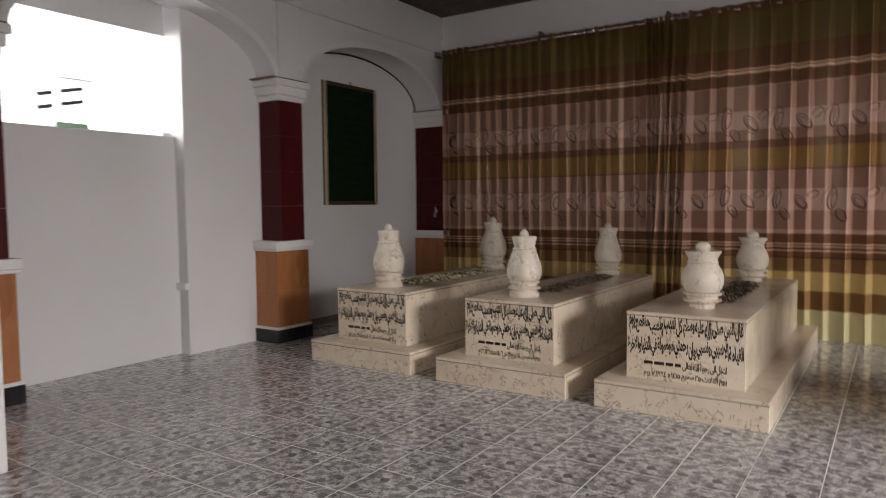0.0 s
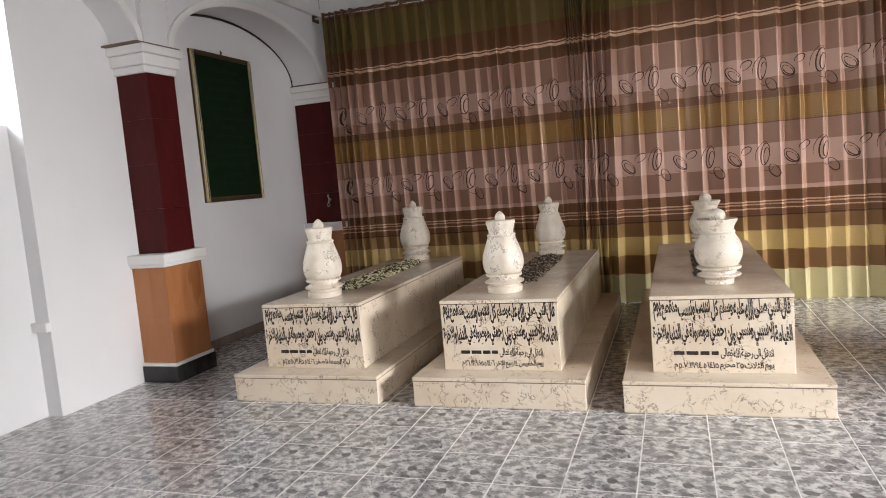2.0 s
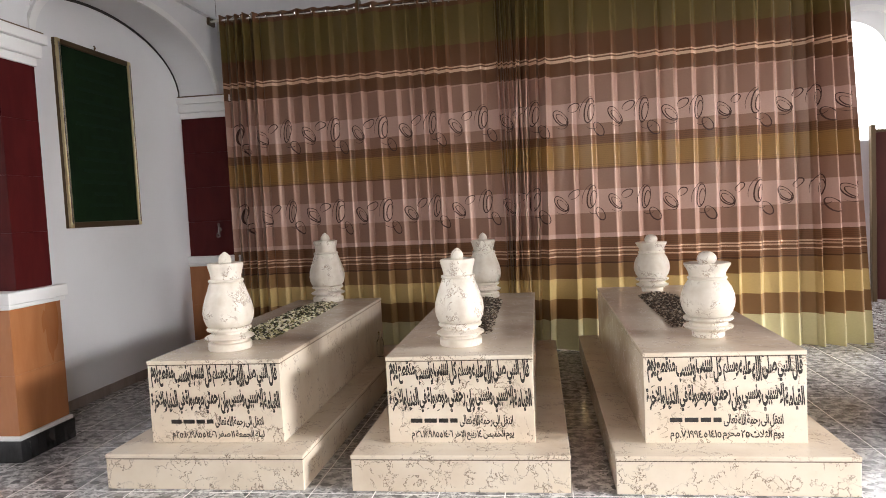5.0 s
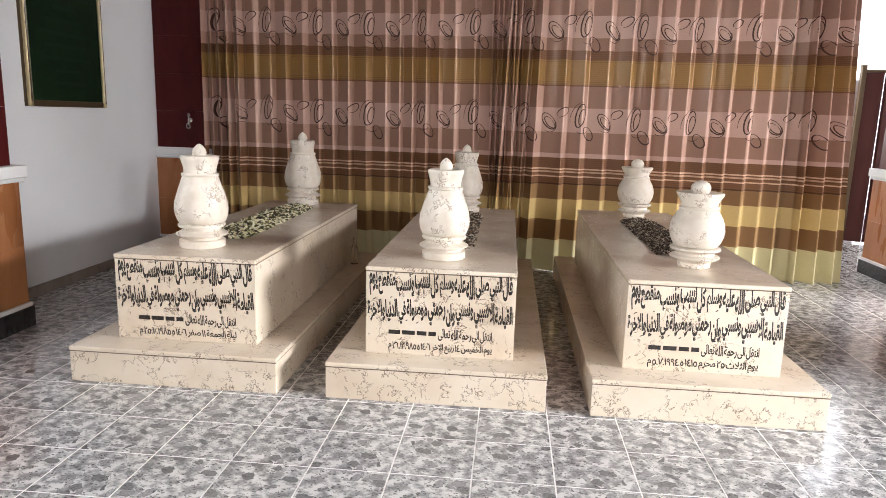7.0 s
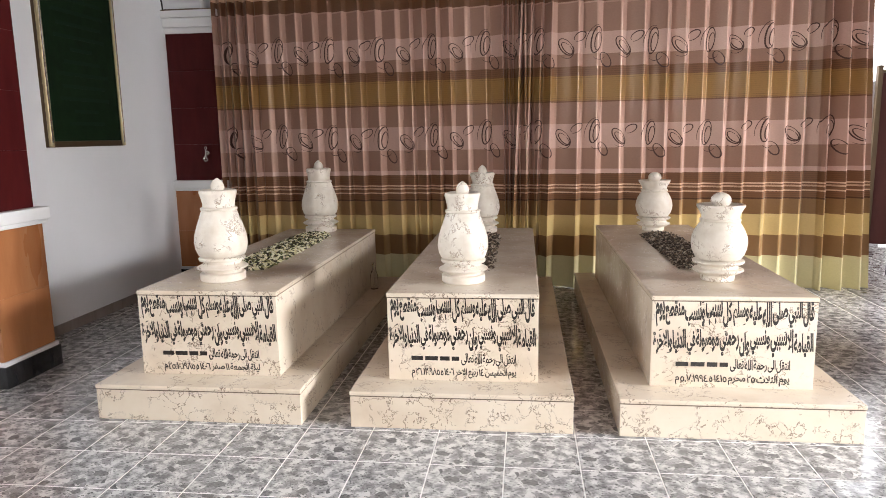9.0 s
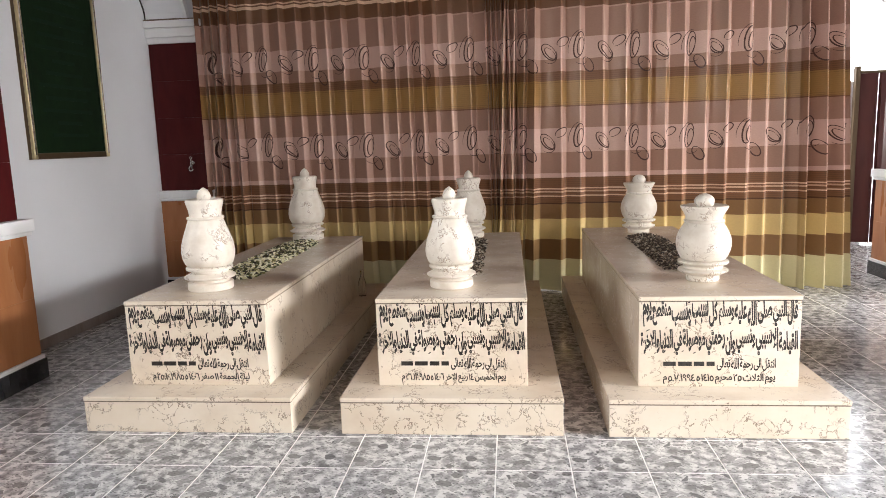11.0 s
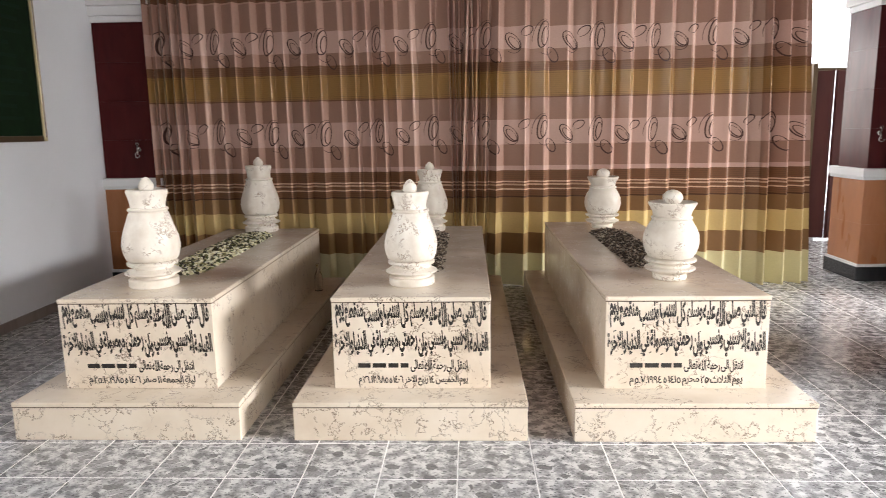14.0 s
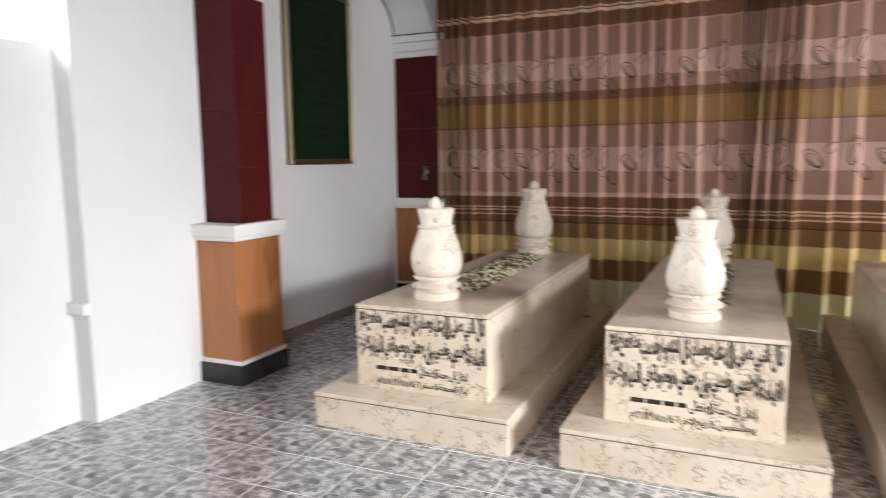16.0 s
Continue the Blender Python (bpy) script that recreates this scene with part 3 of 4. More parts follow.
def text_mesh(text, width, height, heavy, seed, stagger=0.0, marks=0):
    """One carved line: words set from right to left, interlaced and stepped in height, with vowel marks between them."""
    rnd = random.Random(seed)
    verts, faces, pen = [], [], 0.0
    for k, word in enumerate(text.split(" ")):
        co, fs = word_outline(word, heavy)
        wide = max(c[0] for c in co)
        low, high = min(c[1] for c in co), max(c[1] for c in co)
        grow = 1 + stagger * (0.88 / (high - low) - 1)
        up = stagger * (rnd.uniform(0.0, 0.16) - low * grow)
        o = len(verts)
        for x, y in co:
            slope = stagger * 0.05 * (x / wide - 0.5)
            verts.append((pen - wide + x - 0.2 * stagger * y, y * grow + up + slope))
        faces += [tuple(o + q for q in f) for f in fs]
        pen -= wide + 0.16 - 0.09 * stagger
    x0, x1 = min(v[0] for v in verts), max(v[0] for v in verts)
    y0, y1 = min(v[1] for v in verts), max(v[1] for v in verts)
    flat = [((x - x0) / (x1 - x0) * width - width / 2, (y - y0) / (y1 - y0) * height - height / 2) for x, y in verts]
    for _ in range(marks):
        cx, cz = rnd.uniform(-0.47, 0.47) * width, height * (0.5 if rnd.random() < 0.65 else -0.46) * rnd.uniform(0.72, 1.02)
        ln, th, tilt = rnd.uniform(0.009, 0.017), rnd.uniform(0.0018, 0.0028), rnd.uniform(0.25, 0.75)
        o = len(flat)
        c, e = math.cos(tilt), math.sin(tilt)
        flat += [(cx + c * a - e * b, cz + e * a + c * b) for a, b in ((-ln / 2, -th * 0.5), (ln * 0.1, -th), (ln / 2, th * 0.2), (0, th), (-ln / 2, th * 0.6))]
        faces.append(tuple(range(o, o + 5)))
    bm = bmesh.new()
    vs = [bm.verts.new((x, -0.0008, z)) for x, z in flat]
    for f in faces:
        if len(set(f)) == len(f):
            bm.faces.new([vs[q] for q in f])
    ex = bmesh.ops.extrude_face_region(bm, geom=list(bm.faces))
    for g in ex["geom"]:
        if isinstance(g, bmesh.types.BMVert):
            g.co.y = 0.001
    return bm


VERSE = ("قال النبي صلى الله عليه وسلم كل سبب ونسب منقطع يوم", "القيامة الا سببي ونسبي وان رحمتي موصولة في الدنيا والاخرة")
PASSED = "انتقل الى رحمة الله تعالى"
TOP, STEP = 0.592, 0.172


def tomb(x, y0, y1, date, label):
    """A stepped marble tomb; its front stands at y0."""
    ob = thing("tomb", x, y0, 0, label, "tomb", "three tombs")
    L = y1 - y0
    hw, bw, lip, back = 0.353, 0.504, 0.164, 0.17
    part("step_wall", box(-bw + 0.003, bw - 0.003, -lip + 0.003, L + back - 0.003, 0, STEP - 0.024, 0.003), MARBLE, ob, "veined cream marble facing")
    part("step_slab", box(-bw, bw, -lip, L + back, STEP - 0.021, STEP, 0.005), MARBLE, ob, "veined cream marble slab")
    part("joint", box(-bw + 0.0035, bw - 0.0035, -lip + 0.0035, L + back - 0.0035, STEP - 0.025, STEP - 0.021), JOINT, ob)
    part("chest", box(-hw + 0.003, hw - 0.003, 0.003, L - 0.003, STEP, TOP - 0.024, 0.003), MARBLE, ob, "veined cream marble chest")
    part("joint", box(-hw + 0.0035, hw - 0.0035, 0.0035, L - 0.0035, TOP - 0.025, TOP - 0.021), JOINT, ob)
    part("top_slab", box(-hw, hw, 0, L, TOP - 0.021, TOP, 0.005), MARBLE, ob, "polished cream marble top")
    z = lambda f: STEP + f * (TOP - STEP)

    def carve(bm, lab, m):
        tagged(part("inscription", bm, INK, ob, m=m), lab, kind="stuff")

    for k, (text, lo, hi, w) in enumerate(((VERSE[0], 0.665, 0.972, 0.668), (VERSE[1], 0.35, 0.66, 0.682))):
        carve(text_mesh(text, w, (hi - lo) * (TOP - STEP), 0.036, 7 + k, 1.0, 14), "black carved calligraphy line", pose(0, 0.003, z((lo + hi) / 2)))
    carve(text_mesh(PASSED, 0.255, 0.06, 0.02, 3, 0.5, 3), "black carved text line", pose(0.122, 0.003, z(0.25)))
    for k, (a, b) in enumerate(((-0.24, -0.185), (-0.175, -0.115), (-0.105, -0.06), (-0.05, -0.015))):
        part("inscription_bar", box(a, b, 0.0016, 0.004, z(0.235), z(0.235) + 0.02), INK, ob, "name as plain black bar")
    carve(text_mesh(date, 0.49, 0.05, 0.02, 5, 0.25), "black carved date line", pose(0.005, 0.003, z(0.09)))
    return ob


TOMBS = (
    (-5.221, 6.508, 8.72, "ليلة الجمعة ١١ صفر ١٤٠٦ ه ٢٥.١٠.١٩٨٥ م", LEAFY, "stepped cream marble tomb with petals along its top"),
    (-3.987, 6.508, 8.77, "يوم الخميس ١٤ ربيع الاخر ١٤٠٦ ه ٢٦.١٢.٩٨٥ م", GRIT, "stepped cream marble tomb with brown grit on top"),
    (-2.787, 6.502, 8.94, "يوم الثلاث ٢٥ محرم ١٤١٥ ه ٥.٧.١٩٩٤ م", GRIT, "stepped cream marble tomb with a grit bed and rounded markers"),
)
for x, y0, y1, date, mat, label in TOMBS:
    tomb(x, y0, y1, date, label)


def chips(name, x, y0, y1, half, mat, count, size, label, seed):
    """A low heap of loose bits in a long bed with rounded ends."""
    rnd = random.Random(seed)
    verts, faces = [], []
    for _ in range(count):
        while True:
            u, v = rnd.uniform(-half, half), rnd.uniform(y0, y1)
            over = max(y0 + half - v, v - y1 + half, 0)
            if over * over + u * u < half * half * rnd.uniform(0.86, 1.12):
                break
        s = size * rnd.uniform(0.5, 1.25)
        hgt = 0.016 * (1 - (u / half) ** 2) * rnd.uniform(0.2, 1.0)
        rot = Euler((rnd.uniform(-0.7, 0.7), rnd.uniform(-0.7, 0.7), rnd.uniform(0, 6.3))).to_matrix()
        i = len(verts)
        for p in ((-1, 0, 0), (0, -0.6, 0), (1, 0, 0), (0, 0.6, 0), (0, 0, 0.35), (0, 0, -0.35)):
            q = rot @ Vector((p[0] * s, p[1] * s, p[2] * s))
            verts.append((x + u + q.x, v + q.y, TOP + 0.004 + hgt + q.z))
        for a in range(4):
            b = (a + 1) % 4
            faces += [(i + a, i + b, i + 4), (i + b, i + a, i + 5)]
    me = bpy.data.meshes.new(name)
    me.from_pydata(verts, [], faces)
    me.materials.append(mat)
    return tagged(new(name, me), label, "grit", kind="stuff")


chips("petal_bed", -5.25, 6.98, 8.44, 0.135, LEAFY, 1700, 0.019, "scattered pale petals and dark leaf bits on the tomb", 1)
chips("grit_bed", -3.99, 6.98, 8.43, 0.125, GRIT, 2200, 0.011, "loose brown grit in a long bed on the tomb", 2)
chips("grit_bed", -2.765, 7.05, 8.46, 0.13, GRIT, 2200, 0.011, "loose brown grit in a long bed on the tomb", 3)


def tall_marker():
    ob = thing("grave_marker", 0, 0, 0, "pale carved stone marker with lobed crown and bud", "grave marker", "grave markers")
    part("foot", lathe([(0, 0.114), (0.004, 0.118), (0.036, 0.118), (0.04, 0.114), (0.042, 0.098), (0.056, 0.098), (0.06, 0.124), (0.066, 0.133), (0.072, 0.133), (0.078, 0.122), (0.09, 0.098), (0.102, 0.098), (0.106, 0.116), (0.112, 0.121), (0.12, 0.121), (0.125, 0.114), (0.13, 0.1)], 40), CARVED, ob, "ringed stone foot", smooth=True)
    part("body", lathe([(0.13, 0.112), (0.137, 0.121), (0.165, 0.132), (0.2, 0.137), (0.24, 0.133), (0.285, 0.12), (0.33, 0.104), (0.36, 0.094), (0.374, 0.088)], 48, 8, 0.05, (0.13, 0.5)), CARVED, ob, smooth=True)
    part("neck_ring", lathe([(0.372, 0.085), (0.375, 0.094), (0.381, 0.096), (0.387, 0.094), (0.39, 0.085)], 32), CARVED, ob, smooth=True)
    part("crown", lathe([(0.388, 0.082), (0.405, 0.082), (0.43, 0.085), (0.452, 0.091), (0.466, 0.095), (0.477, 0.092), (0.481, 0.082), (0.472, 0.05)], 48, 6, 0.11, (0.42, 0.485)), CARVED, ob, smooth=True)
    part("bud", lathe([(0.468, 0.028), (0.48, 0.034), (0.495, 0.036), (0.51, 0.032), (0.525, 0.022), (0.535, 0.011), (0.54, 0.003)], 20), CARVED, ob, smooth=True)
    return ob


def round_marker():
    ob = thing("grave_marker", 0, 0, 0, "pale carved stone marker, round-bellied with flared lip", "grave marker", "grave markers")
    part("foot", lathe([(0, 0.08), (0.004, 0.085), (0.026, 0.086), (0.03, 0.084), (0.034, 0.09), (0.05, 0.125), (0.056, 0.13), (0.062, 0.128), (0.07, 0.1), (0.084, 0.1), (0.094, 0.126), (0.101, 0.132), (0.108, 0.13), (0.116, 0.104)], 40), CARVED, ob, "ringed stone foot", smooth=True)
    part("body", lathe([(0.118, 0.112), (0.14, 0.127), (0.17, 0.138), (0.2, 0.142), (0.235, 0.138), (0.27, 0.125), (0.298, 0.108), (0.315, 0.096)], 40), CARVED, ob, smooth=True)
    part("neck_ring", lathe([(0.313, 0.093), (0.316, 0.102), (0.322, 0.105), (0.329, 0.102), (0.332, 0.093)], 32), CARVED, ob, smooth=True)
    part("lip", lathe([(0.33, 0.094), (0.35, 0.097), (0.37, 0.106), (0.39, 0.118), (0.398, 0.121), (0.404, 0.119), (0.403, 0.108), (0.396, 0.05)], 48, 8, 0.05, (0.36, 0.41)), CARVED, ob, smooth=True)
    part("knob", lathe([(0.39, 0.03)] + [(0.425 - 0.042 * math.cos(a), 0.052 * math.sin(a)) for a in (0.7, 1.1, 1.5, 1.9, 2.3, 2.7, 3.0)], 24), CARVED, ob, smooth=True)
    return ob


tall, squat = tall_marker(), round_marker()


def sized(ob, x, y, turn, k):
    ob.matrix_basis = pose(x, y, TOP, 0, 0, turn) @ Matrix.Diagonal((k, k, k, 1))


tall_b, tall_c, tall_d = (copy_thing(tall, pose(0, 0, 0)) for _ in range(3))
squat_b = copy_thing(squat, pose(0, 0, 0))
sized(tall, -5.258, 6.80, 10, 0.968)
sized(tall_b, -5.272, 8.60, -14, 1.012)
sized(tall_c, -4.003, 6.80, 22.5, 0.918)
sized(tall_d, -4.012, 8.57, 5, 0.92)
sized(squat, -2.765, 6.87, 20, 0.912)
sized(squat_b, -2.755, 8.63, 40, 0.918)

# small glass bottle on the step behind the first tomb
bottle = thing("glass_bottle", -4.825, 8.42, STEP, "small clear empty glass bottle standing on the tomb step", "bottle")
part("body", lathe([(0, 0.02), (0.004, 0.027), (0.11, 0.028), (0.13, 0.022), (0.15, 0.013), (0.19, 0.012)], 20), GLASS, bottle, smooth=True)
part("rim", lathe([(0.188, 0.0135), (0.19, 0.0145), (0.2, 0.0145), (0.202, 0.0125)], 20), GLASS, bottle, smooth=True)


# ---------------------------------------------------------------- curtain
ROD_Z, CURTAIN_Y = 3.095, 9.375


class Cloth:
    """A hanging panel: fold pitch varies along x, folds loosen towards the hem."""

    def __init__(self, x0, x1, pitches, seed, lean, back):
        self.back = back
        self.x0, self.x1, self.lean = x0, x1, lean
        rnd = random.Random(seed)
        n, xs, ph, x, p = 700, [], [], x0, 0.0
        step = (x1 - x0) / n
        wob = [rnd.uniform(-1, 1) for _ in range(60)]
        for k in range(n + 1):
            xs.append(x)
            ph.append(p)
            pitch = next(v for lim, v in pitches if x <= lim + 1e-6 or lim == pitches[-1][0])
            i = (x - x0) / 0.17
            j = int(i)
            pitch *= 1 + 0.34 * (wob[j % 60] * (1 - i + j) + wob[(j + 1) % 60] * (i - j))
            p += 2 * math.pi * step / pitch
            x += step
        self.xs, self.ph = np.array(xs), np.array(ph)
        self.pitches = pitches
        self.side = [rnd.uniform(0, 6.28) for _ in range(6)]

    def depth(self, x, z):
        pitch = next((v for lim, v in self.pitches if x <= lim), self.pitches[-1][1])
        p = float(np.interp(x, self.xs, self.ph))
        fall = 1 - z / 3.1
        wide = pitch > 0.1
        p += 0.4 * fall * math.sin(1.7 * x + self.side[0]) + 0.16 * fall * math.sin(2.6 * z + 3.1 * x + self.side[1])
        deep = 0.1 < pitch < 0.13
        amp = (0.13 if deep else 0.07 if pitch > 0.16 else 0.06 if wide else 0.095) * (0.85 + 0.2 * fall)
        turn = p / (2 * math.pi)
        fold, f = math.floor(turn), turn % 1.0

        def lift(k):
            return 0.7 + 0.5 * math.sin(k * 2.4 + self.side[4]) ** 2

        run = 0.3 if deep else 0.27 if wide else 0.32
        if f < run:
            g = f / run
            wave = lift(fold) * (1 - g * g * (2 - g))
        else:
            g = (f - run) / (1 - run)
            wave = lift(fold + 1) * g ** 1.25 + 0.05 * math.sin(math.pi * g) * math.sin(fold * 1.7 + self.side[5])
        return CURTAIN_Y + self.back - amp * (wave - 0.2) - 0.02 * fall * math.sin(1.1 * x + self.side[3])

    def turns(self, x, z):
        fall = 1 - z / 3.1
        p = float(np.interp(x, self.xs, self.ph)) + 0.4 * fall * math.sin(1.7 * x + self.side[0]) + 0.16 * fall * math.sin(2.6 * z + 3.1 * x + self.side[1])
        return p / (2 * math.pi)

    def point(self, x, z):
        t = (x - self.x0) / (self.x1 - self.x0)
        sag = 0.012 * math.sin(9 * t) + 0.006 * math.sin(31 * t)
        return Vector((x + self.lean(t) * (1 - z / 3.1), self.depth(x, z), z + sag * (1 - abs(2 * z / 3.1 - 1)) * 1.2))

    def normal(self, x, z):
        dx = self.point(x + 0.004, z) - self.point(x - 0.004, z)
        dz = self.point(x, z + 0.01) - self.point(x, z - 0.01)
        return dx.cross(dz).normalized()

    def mesh(self, name):
        nx, nz = int((self.x1 - self.x0) / 0.0045), 34
        verts, uv = [], []
        for j in range(nz + 1):
            z = 0.004 + (3.135 - 0.004) * j / nz
            for i in range(nx + 1):
                x = self.x0 + (self.x1 - self.x0) * i / nx
                p = self.point(x, z)
                if j == 0:
                    p.z = 0.001 + 0.0015 * (1 + math.sin(7.3 * x))
                verts.append(p)
                uv.append((x, self.turns(x, z)))
        me = bpy.data.meshes.new(name)
        w = nx + 1
        faces = [(j * w + i, j * w + i + 1, (j + 1) * w + i + 1, (j + 1) * w + i) for j in range(nz) for i in range(nx)]
        me.from_pydata(verts, [], faces)
        layer = me.uv_layers.new(name="UVMap")
        for loop in me.loops:
            layer.data[loop.index].uv = uv[loop.vertex_index]
        for p in me.polygons:
            p.use_smooth = True
        me.materials.append(CLOTH)
        return me


def loop_curve(cx, cz, a, b, tilt, t0, t1, n=26, grow=0.0):
    out = []
    for k in range(n + 1):
        t = t0 + (t1 - t0) * k / n
        r = 1 + grow * k / n
        x, z = a * r * math.cos(t), b * r * math.sin(t)
        out.append((cx + x * math.cos(tilt) - z * math.sin(tilt), cz + x * math.sin(tilt) + z * math.cos(tilt)))
    return out


def motif(x, z, s):
    """Swirls of one embroidered repeat, as lines in the cloth's plane, each with its weight."""
    return [(loop_curve(x, z, 0.036 * s, 0.098 * s, -0.16, 0.3, 6.7), 1.25), (loop_curve(x + 0.012, z - 0.012, 0.022 * s, 0.068 * s, -0.12, 0, 6.3), 0.9), (loop_curve(x - 0.012, z + 0.004, 0.062 * s, 0.11 * s, -0.3, 1.5, 3.9), 0.6),
            (loop_curve(x + 0.07 * s, z - 0.15 * s, 0.034 * s, 0.062 * s, 0.5, 0.8, 7.2), 1.2), (loop_curve(x + 0.02 * s, z - 0.1 * s, 0.05 * s, 0.05 * s, 0.2, 3.5, 5.6), 0.6),
            (loop_curve(x + 0.2 * s, z - 0.04 * s, 0.04 * s, 0.075 * s, 0.65, 0, 6.5), 1.1), (loop_curve(x + 0.208 * s, z - 0.05 * s, 0.024 * s, 0.056 * s, 0.7, 0.2, 6.3), 0.9), (loop_curve(x + 0.19 * s, z - 0.05 * s, 0.06 * s, 0.085 * s, 0.6, 3.6, 6.0), 0.6),
            (loop_curve(x + 0.3 * s, z + 0.035 * s, 0.058 * s, 0.032 * s, 0.6, -2.5, 3.3, 26, -0.2), 1.0)]


def curtain(x0, x1, pitches, seed, lean, back, first, label):
    cloth = Cloth(x0, x1, pitches, seed, lean, back)
    ob = new("curtain", cloth.mesh("curtain"))
    tagged(ob, label, "curtain", "curtain panels")
    rnd = random.Random(seed)
    for z in (2.045, 1.31):
        x = x0 + first
        while x < x1 - 0.1:
            s = rnd.uniform(0.95, 1.06)
            for line, weight in motif(x, z, s):
                bm = bmesh.new()
                last = None
                for k, (px, pz) in enumerate(line):
                    qx, qz = line[min(k + 1, len(line) - 1)]
                    rx, rz = line[max(k - 1, 0)]
                    d = Vector((qx - rx, qz - rz)).normalized()
                    half = 0.0037 * weight * (0.45 + 0.75 * abs(math.sin(math.pi * k / (len(line) - 1))))
                    if not x0 + 0.02 < px < x1 - 0.02:
                        last = None
                        continue
                    row = []
                    for sgn in (-1, 1):
                        ex, ez = px - sgn * d.y * half, pz + sgn * d.x * half
                        nrm = cloth.normal(ex, ez)
                        row.append(bm.verts.new(cloth.point(ex, ez) + nrm * (0.0035 if nrm.y < 0 else -0.0035)))
                    if last:
                        bm.faces.new((last[0], last[1], row[1], row[0]))
                    last = row
                if bm.faces:
                    part("embroidered_swirl", bm, STITCH, ob, "dark brown embroidered swirl")
                else:
                    bm.free()
            x += 0.445
    # eyelets along the heading
    k = 0
    for a, b in zip(cloth.xs, cloth.xs[1:]):
        if abs(math.floor(float(np.interp(a, cloth.xs, cloth.ph)) / math.pi) - math.floor(float(np.interp(b, cloth.xs, cloth.ph)) / math.pi)):
            p = cloth.point(float(a), ROD_Z)
            ring = [(0.022 * math.cos(t), 0, 0.022 * math.sin(t)) for t in [2 * math.pi * i / 12 for i in range(13)]]
            part("eyelet", tube(ring, 0.004, 5), STEEL, ob, "steel eyelet", m=pose(p.x, p.y, ROD_Z, 0, 0, 70))
    return ob


curtain(-6.385, -3.64, [(-6.02, 0.075), (-3.9, 0.142), (-3.64, 0.055)], 11, lambda t: 0.04 * t, 0.018, 0.12, "brown, pink and gold striped curtain closed on its rod")
curtain(-3.70, -1.05, [(-3.46, 0.06), (-1.4, 0.185), (-1.05, 0.125)], 23, lambda t: -0.12 * (1 - t) ** 8 + 0.18 * t ** 6, -0.012, 0.14, "brown, pink and gold striped curtain drawn beside the opening")
rod = thing("curtain_rod", -3.7, CURTAIN_Y, ROD_Z, "thin polished steel curtain rod on small brackets", "curtain rod")
part("pole", tube([(-2.85, 0, 0), (2.83, 0, 0)], 0.0125, 12), STEEL, rod, smooth=True)
for dx in (-2.8, -1.4, 0.0, 1.4, 2.78):
    part("bracket", box(dx - 0.012, dx + 0.012, -0.02, 0.098, -0.03, 0.085, 0.004), BRONZE, rod)
for dx in (-2.87, 2.85):
    part("finial", lathe([(-0.03, 0.012), (-0.02, 0.022), (0.0, 0.026), (0.02, 0.022), (0.03, 0.012)], 16), STEEL, rod, m=pose(dx, 0, 0, 0, 90))

# ---------------------------------------------------------------- added panel beside the column, and porch gate
# Added panel: blocks light from the column's corner; its edge fills the dark sliver there.
door = structure("door_1", box(0.1, 0.14, 8.45, 9.49, 0.0, 2.43, 0.004), GATE, "added dark red-brown panel that keeps light off the column", "door")
part("door_jamb", box(-0.045, 0.098, 9.458, 9.498, 0, 2.43, 0.003), GATE, door)
for k in range(2):
    for c0, c1 in ((0.12, 1.0), (1.1, 2.3)):
        part("door_panel", box(0.086, 0.1, 8.5 + 0.5 * k, 8.94 + 0.5 * k, c0, c1, 0.004), GATE, door)

gate = thing("folding_gate", 0.14, 11.62, 0, "red-brown painted folding metal gate standing open", "gate")
for k in range(4):
    a = 22 if k % 2 else -22
    x = 0.11 + 0.2 * k
    leaf = part("gate_leaf", box(-0.1, 0.1, -0.012, 0.012, 0.02, 1.9, 0.004), GATE, gate, m=pose(x, 0, 0, 0, 0, a))
    for s in (-0.095, 0.083):
        part("stile", box(s, s + 0.012, -0.022, -0.012, 0.02, 1.9), GATE, leaf)
part("post", box(-0.03, 0.02, -0.03, 0.03, 0, 1.98, 0.005), BRONZE, gate)
part("top_rail", box(0.0, 0.85, -0.02, 0.02, 1.9, 1.93, 0.003), BRONZE, gate)

# ---------------------------------------------------------------- slatted vent beyond the low wall
louvre = thing("louvre_panel", -8.79, 6.0, 2.3, "four dark louvre slots under a thin pale rail outside", "louvre")
for y, w, z in ((-0.16, 0.14, 0.10), (0.11, 0.22, 0.165), (-0.16, 0.14, -0.03), (0.11, 0.22, 0.035)):
    part("slot", box(0.0, 0.03, -w / 2, w / 2, -0.017, 0.017), BLACK, louvre, "dark slot", m=pose(0, y, z, 13))
part("bracket", box(0.0, 0.03, 0.175, 0.183, 0.27, 0.5), TRIM, louvre)
part("top_rail", box(0.0, 0.03, -0.02, 0.33, 0.27, 0.285), TRIM, louvre)
hedge = thing("green_panel", -8.79, 6.1, 1.9, "dull green painted panel outside the low wall", "panel")
part("sheet", box(0.0, 0.02, -0.16, 0.17, 0.0, 0.23, 0.004), material("dull_green_paint", (0.16, 0.24, 0.16), 0.6), hedge)

# ---------------------------------------------------------------- floor tiles
X0, Y0, T, GAP = -4.979, 6.02, 0.30, 0.0024
floor_ob = structure("floor", box(-7.2, 3.6, -2.6, 12.5, -0.05, -0.0008), GROUT, "grey pebble-print ceramic tile floor with pale joints", "floor")


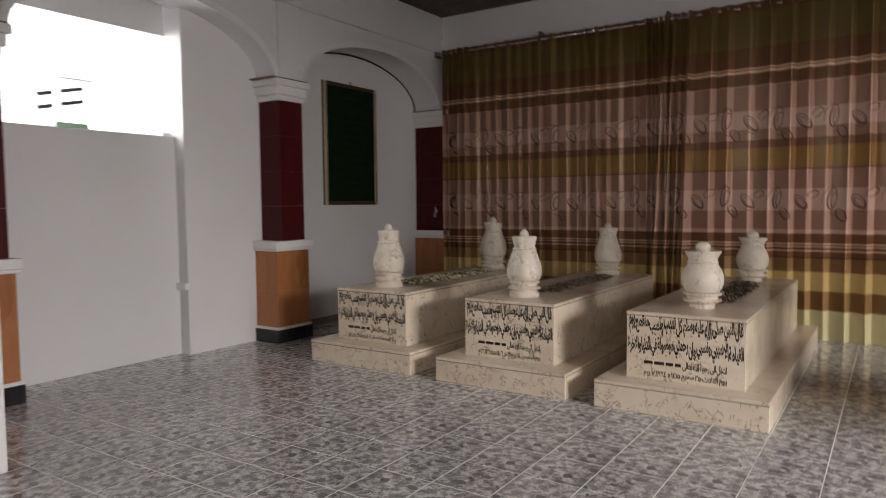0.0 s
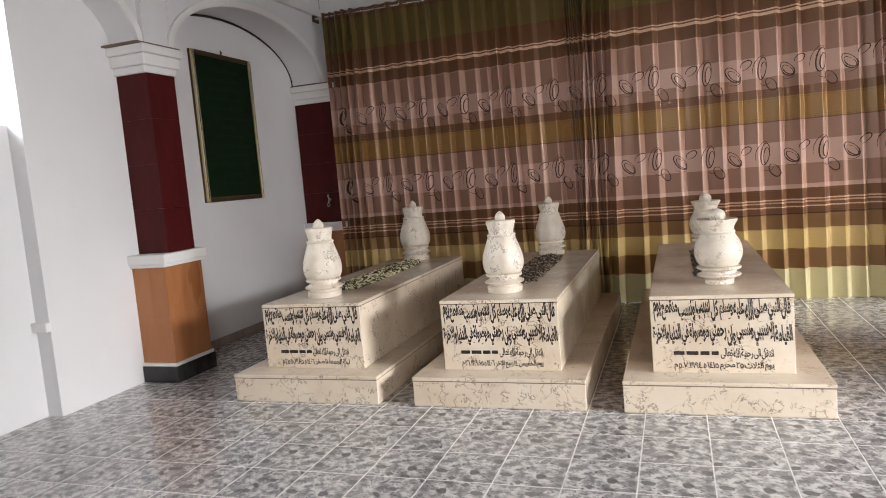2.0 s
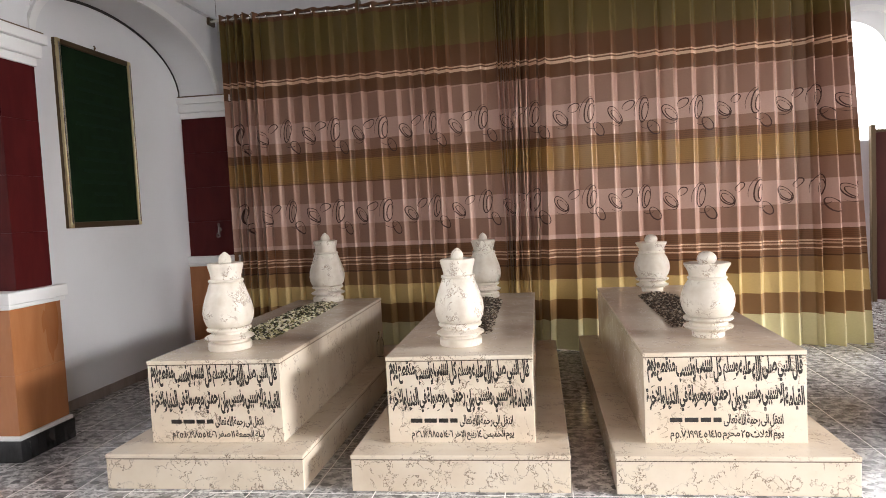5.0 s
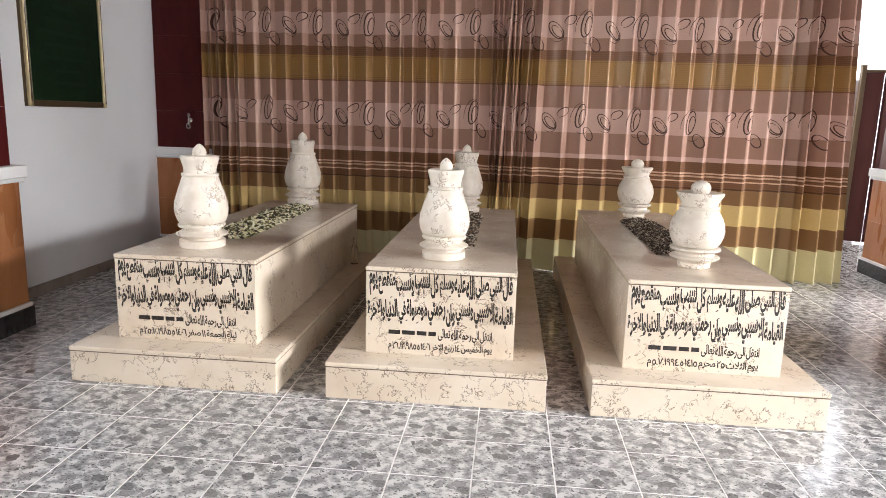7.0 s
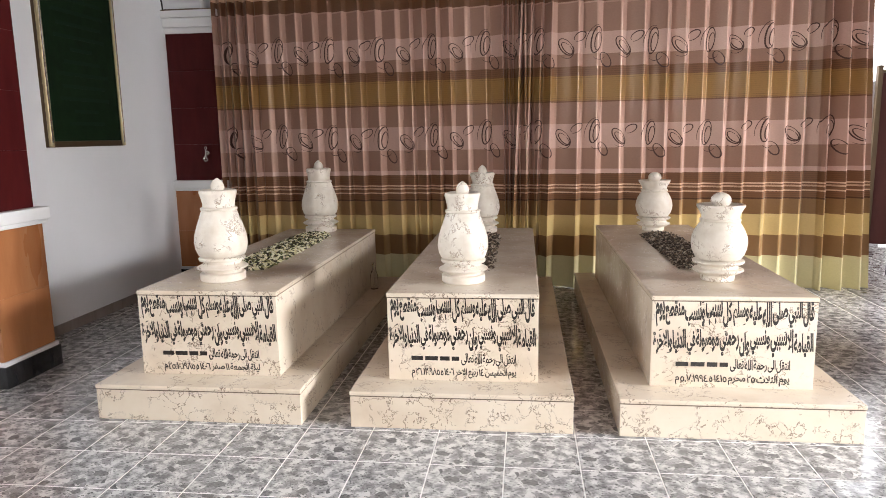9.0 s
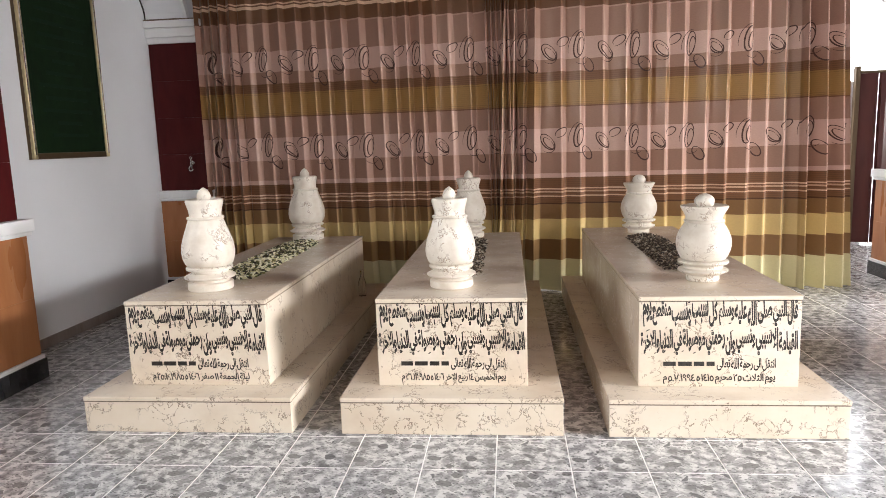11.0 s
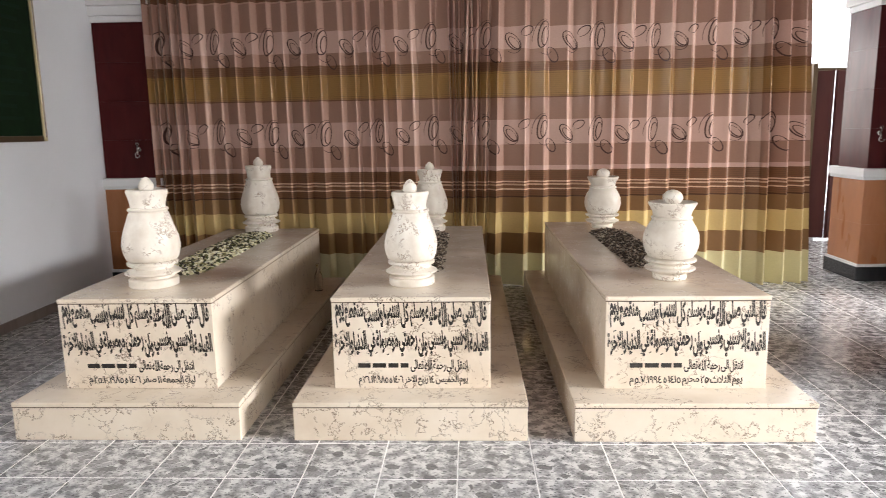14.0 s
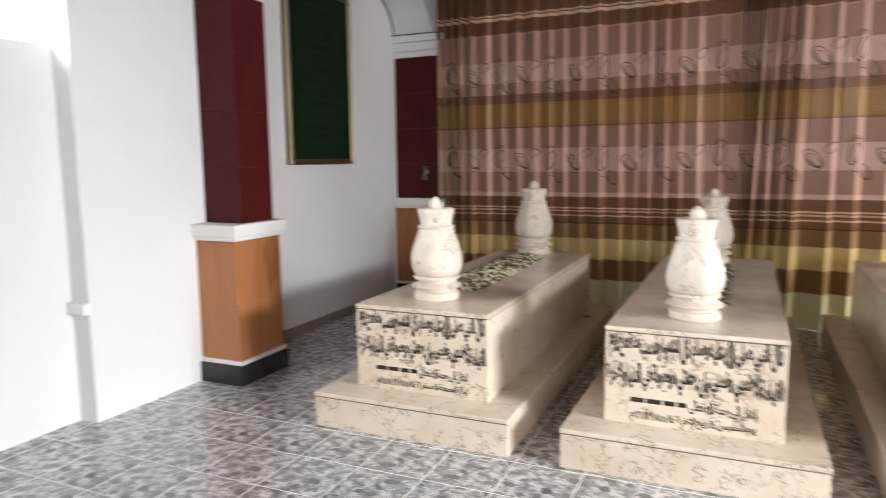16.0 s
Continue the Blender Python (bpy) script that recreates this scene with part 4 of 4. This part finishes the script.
def tile_mesh():
    h = T / 2 - GAP
    me = bpy.data.meshes.new("tile")
    c = 0.0012
    v = [(-h, -h, -0.006), (h, -h, -0.006), (h, h, -0.006), (-h, h, -0.006), (-h, -h, -c), (h, -h, -c), (h, h, -c), (-h, h, -c),
         (-h + c, -h + c, 0), (h - c, -h + c, 0), (h - c, h - c, 0), (-h + c, h - c, 0)]
    f = [(8, 9, 10, 11)] + [(i, (i + 1) % 4, 4 + (i + 1) % 4, 4 + i) for i in range(4)] + [(4 + i, 4 + (i + 1) % 4, 8 + (i + 1) % 4, 8 + i) for i in range(4)]
    return v, f


tv, tf = tile_mesh()
PRINTS = ((0.0, 0.0), (3.0, 0.0), (0.0, 5.0))


def tile_uv(p, kind, flip):
    a, b = p[0] / T + 0.5, p[1] / T + 0.5
    if flip:
        a, b = 1 - a, 1 - b
    return (a + PRINTS[kind][0], b + PRINTS[kind][1])


near_tiles = {}
for kind in range(3):
    for flip in (0, 1):
        me = bpy.data.meshes.new("tile")
        me.from_pydata(tv, [], tf)
        me.materials.append(TILE)
        lay = me.uv_layers.new(name="UVMap")
        for lp in me.loops:
            lay.data[lp.index].uv = tile_uv(me.vertices[lp.vertex_index].co, kind, flip)
        near_tiles[kind, flip] = me
rv, rf, ruv = [], [], []
tile_rnd = random.Random(8)
for j in range(-29, 22):
    for i in range(-8, 29):
        cx, cy = X0 + (i + 0.5) * T, Y0 + (j + 0.5) * T
        kind, flip = (j + (tile_rnd.random() < 0.25)) % 3, int(tile_rnd.random() < 0.3)
        if not (-7.05 < cx < 3.4 and -2.5 < cy < 12.4):
            continue
        if -6.75 < cx < -1.2 and 3.3 < cy < 6.4:
            ob = new("tile", near_tiles[kind, flip])
            ob.parent = floor_ob
            ob.matrix_basis = pose(cx, cy, 0, 0, 0, 0)
        else:
            o = len(rv)
            rv += [(cx + p[0], cy + p[1], p[2]) for p in tv]
            rf += [tuple(o + q for q in f) for f in tf]
            ruv += [tile_uv(tv[q], kind, flip) for f in tf for q in f]
rest = bpy.data.meshes.new("floor_tiles")
rest.from_pydata(rv, [], rf)
rest.materials.append(TILE)
lay = rest.uv_layers.new(name="UVMap")
for k, q in enumerate(ruv):
    lay.data[k].uv = q
far_tiles = new("floor_tiles", rest)
far_tiles.parent = floor_ob
tagged(far_tiles, "grey pebble-print ceramic tiles", kind="stuff")
